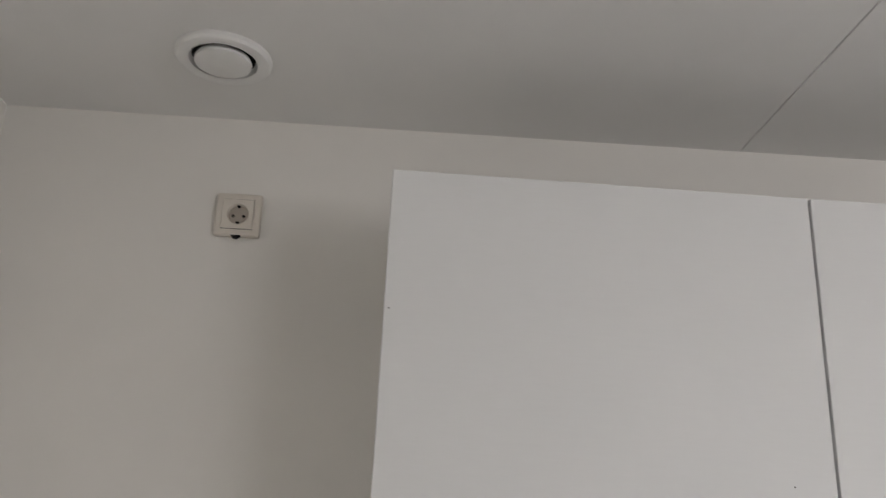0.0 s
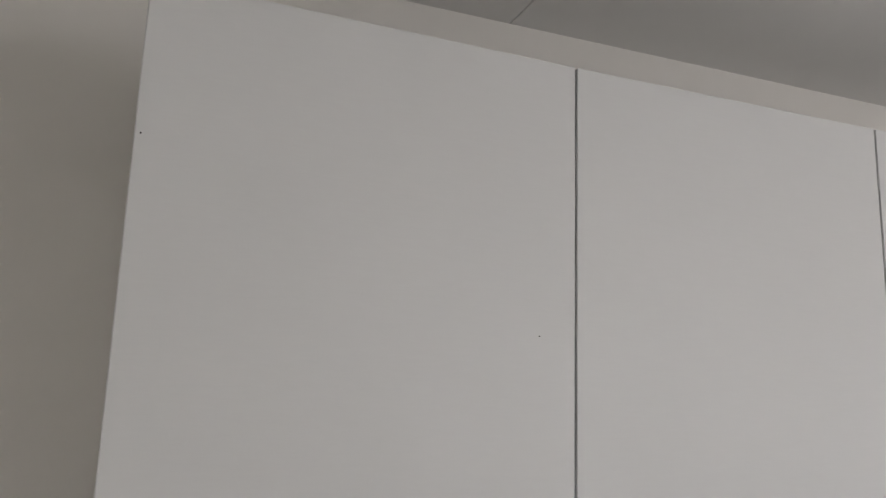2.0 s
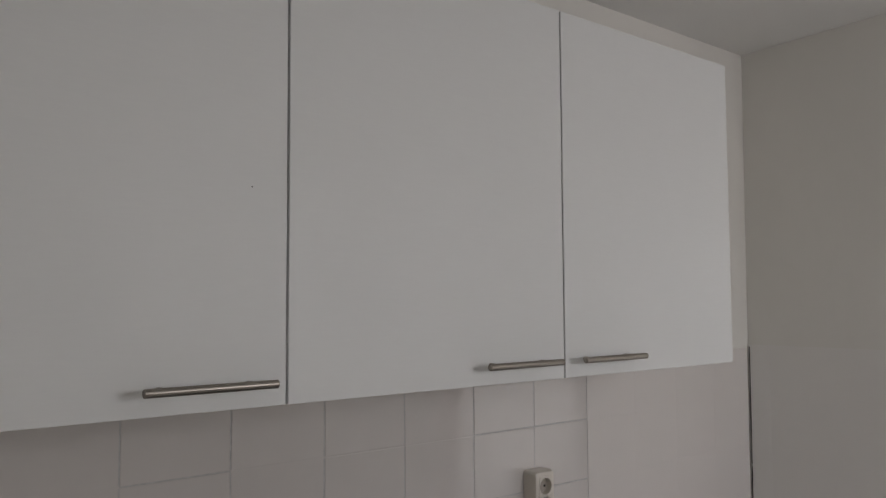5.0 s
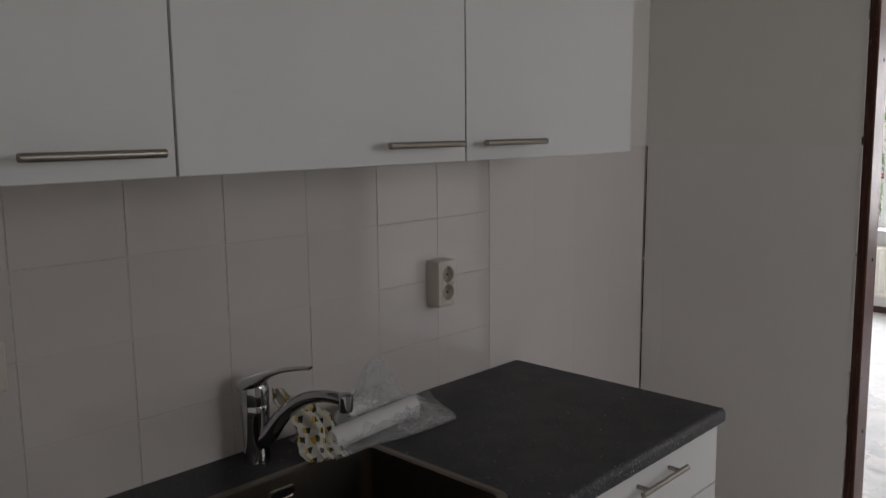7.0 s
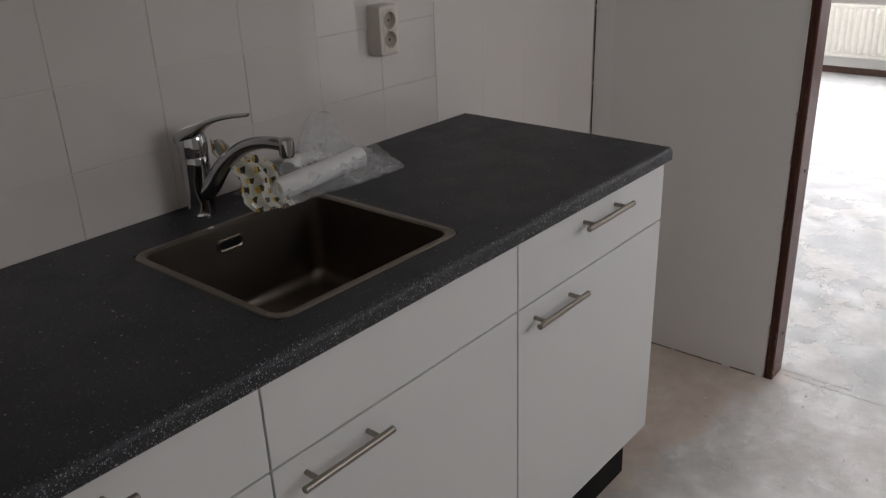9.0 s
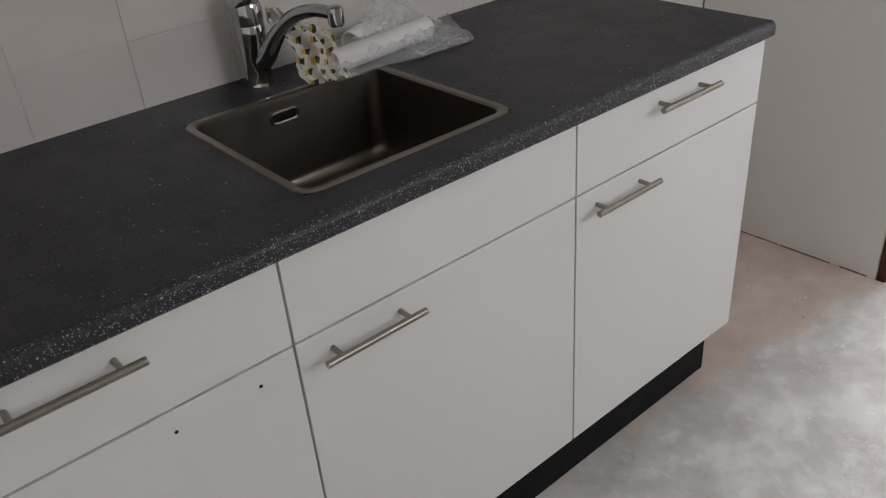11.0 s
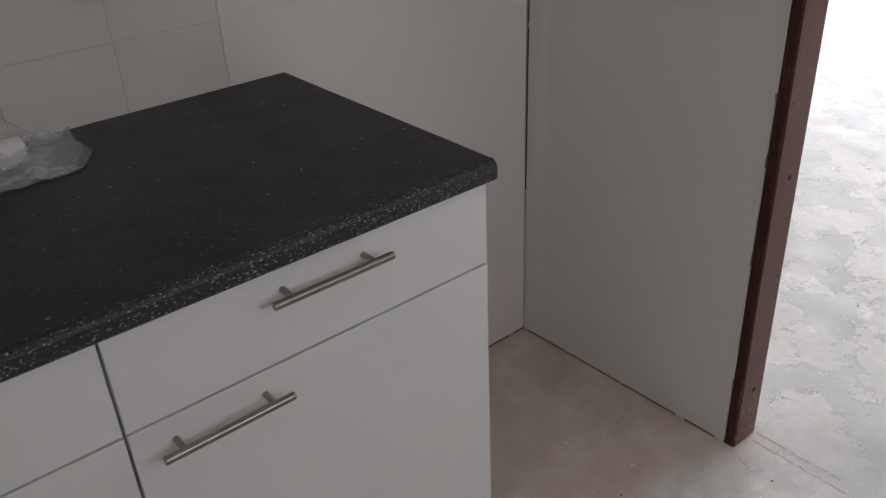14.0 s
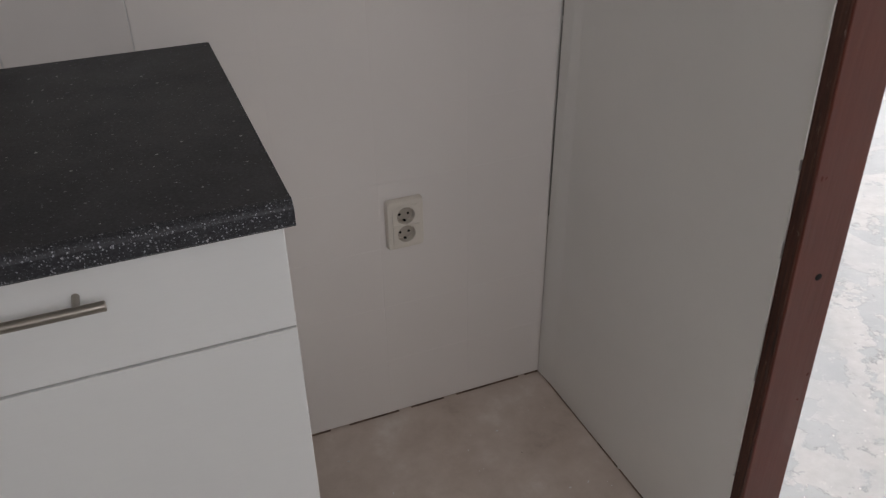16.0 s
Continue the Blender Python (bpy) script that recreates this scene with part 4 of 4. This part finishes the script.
PRINT_SIDE = smooth_path([(-0.868, -0.068, 1.094), (-0.876, -0.082, 1.066), (-0.862, -0.108, 1.038), (-0.853, -0.13, 1.012), (-0.868, -0.15, 0.988), (-0.848, -0.168, 0.96)], 8)
PRINT_OTHER = smooth_path([(-0.842, -0.068, 1.088), (-0.822, -0.082, 1.066), (-0.766, -0.108, 1.030), (-0.764, -0.13, 1.005), (-0.770, -0.152, 0.98), (-0.768, -0.186, 0.958)], 8)


def header(u, v, depth=0.007):
    """The printed end, gathered behind the spout and hanging in folds to the sink."""
    at = v * (len(PRINT_SIDE) - 1)
    k = min(int(at), len(PRINT_SIDE) - 2)
    a = PRINT_SIDE[k].lerp(PRINT_SIDE[k + 1], at - k)
    b = PRINT_OTHER[k].lerp(PRINT_OTHER[k + 1], at - k)
    p = a.lerp(b, u)
    fold = math.sin(u * 13 + 3.5 * v) * (0.6 + 0.5 * math.sin(3 * v + 1)) + 0.3 * math.sin(u * 29 + 5 * v)
    belly = 0.018 * math.sin(math.pi * u) * math.sin(math.pi * v) if depth else 0.0
    return (p.x, p.y - belly - depth * fold, p.z + 0.6 * depth * fold)


lower = part("lower_sheet", crumpled(26, 12, lying, 2.0, 0.004), FILM, bag, "clear film", True)
upper = part("upper_sheet", crumpled(72, 46, risen, 5.0, 0.013), FILM, bag, "crumpled clear film", False)
part("printed_end", crumpled(44, 34, header, 8.0, 0.005, lambda u, v: header(u, v, 0.0)), PRINT, bag, "white film with yellow and black print", True)
for sheet in (lower, upper):
    sheet.visible_shadow = False

roll = thing("paper_roll", (-0.65, -0.13, TOP + 0.026), "white paper roll inside the clear bag", "paper roll")
roll_a, roll_b = Vector((-0.785, -0.146, TOP + 0.029)), Vector((-0.522, -0.118, TOP + 0.029))
part("sheet_roll", tube([roll_a, roll_a.lerp(roll_b, 0.01), roll_a.lerp(roll_b, 0.99), roll_b], [0.0215, 0.023, 0.023, 0.0215], 32), PAPER, roll, smooth=True)
pipe = thing("pipe_fitting", (-0.66, -0.07, TOP), "white plastic pipe fitting inside the clear bag", "pipe fitting")
elbow_path = smooth_path([(-0.700, -0.090, TOP + 0.038), (-0.668, -0.073, TOP + 0.041), (-0.630, -0.062, TOP + 0.035), (-0.594, -0.058, TOP + 0.0235)], 5)
part("elbow", tube(elbow_path, [0.0172, 0.0178] + [0.0205] * (len(elbow_path) - 2), 24), WHITE_PLASTIC, pipe, smooth=True)
axis_dir = (elbow_path[0] - elbow_path[1]).normalized()
part("collar", loft([ring_at(elbow_path[0] + axis_dir * a, axis_dir, r, 28) for r, a in ((0.0215, -0.02), (0.0225, -0.018), (0.0225, 0.004), (0.020, 0.005), (0.0174, 0.003), (0.0174, -0.018))], caps=False), WHITE_PLASTIC, pipe, smooth=True)

# ---- crumbs of mortar and paint on the floor ----
def crumbs(count, seed, material, label, small, large):
    rnd = random.Random(seed)
    verts, faces = [], []
    for k in range(count):
        x, y = rnd.uniform(-0.05, 2.3), rnd.uniform(-1.75, -0.05)
        if x > 0.66 and y > -0.73 and x < 0.84:
            continue
        size, sides, start = rnd.uniform(small, large) * rnd.uniform(0.4, 1.0), rnd.randint(5, 7), len(verts)
        turn, long = rnd.uniform(0, 6.3), rnd.uniform(0.4, 1.0)
        for z, shrink in ((0.0, 1.0), (rnd.uniform(0.0008, 0.0022), 0.75)):
            for i in range(sides):
                a = 2 * math.pi * i / sides
                r = size * rnd.uniform(0.7, 1.1) * shrink
                u, v = r * math.cos(a), r * math.sin(a) * long
                verts.append((x + u * math.cos(turn) - v * math.sin(turn), y + u * math.sin(turn) + v * math.cos(turn), z))
        faces.append(tuple(range(start + sides, start + 2 * sides)))
        for i in range(sides):
            j = (i + 1) % sides
            faces.append((start + i, start + j, start + sides + j, start + sides + i))
    mesh = bpy.data.meshes.new("debris")
    mesh.from_pydata(verts, [], faces)
    mesh.materials.append(material)
    return tagged(new("debris", mesh), label, "debris", kind="stuff")


crumbs(330, 21, FENCE, "pale paint and plaster flakes scattered on the floor", 0.0012, 0.006)
crumbs(70, 22, DARK_TIMBER, "dark grit scattered on the bare floor", 0.001, 0.004)

# ---- marks of the lost threshold, and a pale scuff, on the floor ----
def floor_ribbon(points, widths, high=0.0008):
    """A thin strip along the floor, ragged at its sides."""
    path = smooth_path(points, 5)
    rings = []
    for i, p in enumerate(path):
        ahead = path[min(i + 1, len(path) - 1)] - path[max(i - 1, 0)]
        across = Vector((-ahead.y, ahead.x, 0)).normalized()
        a, b = across * widths() / 2, across * widths() / 2
        rings.append([p - b, p - b * 0.8 + Vector((0, 0, high)), p + a * 0.8 + Vector((0, 0, high)), p + a])
    return loft(rings)


mark_rnd = random.Random(8)
for mark_x, mark_y, mark_end in ((0.789, -0.716, -0.93), (0.758, -0.728, -1.08)):
    while mark_y > mark_end:
        run = mark_rnd.uniform(0.02, 0.06)
        bend = mark_rnd.uniform(-0.003, 0.003)
        part("crack", floor_ribbon([(mark_x + bend, mark_y, 0.0001), (mark_x - bend, mark_y - run / 2, 0.0001), (mark_x + bend, mark_y - run, 0.0001)], lambda: mark_rnd.uniform(0.0004, 0.0016), 0.0004),
             DULL_CRACK, floor, "dark broken line where a threshold lay")
        mark_y -= run + mark_rnd.uniform(0.004, 0.02)
part("scuff", floor_ribbon([(0.37, -0.833, 0.0001), (0.43, -0.844, 0.0001), (0.50, -0.844, 0.0001), (0.57, -0.830, 0.0001)], lambda: mark_rnd.uniform(0.0015, 0.0045), 0.0003), PALE_SCUFF, floor, "pale curved scuff")

# ---- splashback tiles ----
TILE_W, TILE_H, TILE_X, TILE_Z = 0.2, 0.1525, -0.1135, 1.3835
part("grout", box(LEFT + 0.002, TILE_X, 0.0009, 0.0058, 0.90, 1.535), GROUT, wall_kitchen, "pale joint mortar")
part("filled_joints", box(TILE_X + 0.0005, 0.686, 0.00025, 0.0058, 0.005, 1.535), PAINTED_TILE, wall_kitchen, "overpainted flush joints")
rnd = random.Random(11)
x = 0.012
while x < 0.66:
    length = rnd.uniform(0.06, 0.2)
    part("floor_joint", box(x, min(x + length, 0.684), -0.0015, 0.0058, 0.0005, 0.0005 + rnd.uniform(0.0005, 0.0014)), DUSTY_JOINT, wall_kitchen, "dark joint at the floor")
    x += length + rnd.uniform(0.004, 0.05)
y = -0.655
while y < -0.03:
    length = rnd.uniform(0.08, 0.22)
    part("floor_joint", leaning(box(0.6852, 0.690, y, min(y + length, -0.008), 0.0005, 0.0005 + rnd.uniform(0.002, 0.0045))), DUSTY_JOINT, wall_partition, "dusty brown joint at the floor")
    y += length + rnd.uniform(0.003, 0.03)


def tile_mesh(name, width, height, gap, material, bevel):
    return finish(name, box(-width / 2 + gap / 2, width / 2 - gap / 2, 0.0, 0.0052, -height / 2 + gap / 2, height / 2 - gap / 2, bevel, 1), material)


flush_tile = tile_mesh("tile", TILE_W, TILE_H, 0.0014, PAINTED_TILE, 0.0003)
full_tile = tile_mesh("tile", TILE_W, TILE_H, 0.0026, TILE, 0.0007)


def lay(mesh, x, z, wobble):
    ob = new("tile", mesh)
    ob.parent = wall_kitchen
    ob.location = (x, rnd.uniform(-0.1, 0.07) * wobble, z)
    ob.rotation_euler = (rnd.uniform(-wobble, wobble), 0, rnd.uniform(-wobble, wobble))


for col in range(12):
    for row in range(4):
        lay(full_tile, TILE_X - TILE_W * (col + 0.5), TILE_Z + TILE_H * (0.5 - row), 0.004)
for col in range(4):
    for row in range(10):
        lay(flush_tile, TILE_X + TILE_W * (col + 0.5), TILE_Z + TILE_H * (0.5 - row), 0.0006)

# joints of the splashback that were filled flush under the paint
fill_mesh = finish("filled_joint", box(-TILE_W / 2, TILE_W / 2, 0.0, 0.0052, -0.0022, 0.0022), TILE)
for col in range(12):
    for row in range(1, 4):
        if col >= 2 and rnd.random() < 0.9:
            ob = new("filled_joint", fill_mesh)
            ob.parent = wall_kitchen
            ob.location = (TILE_X - TILE_W * (col + 0.5), 0.0002, TILE_Z + TILE_H * (1 - row))
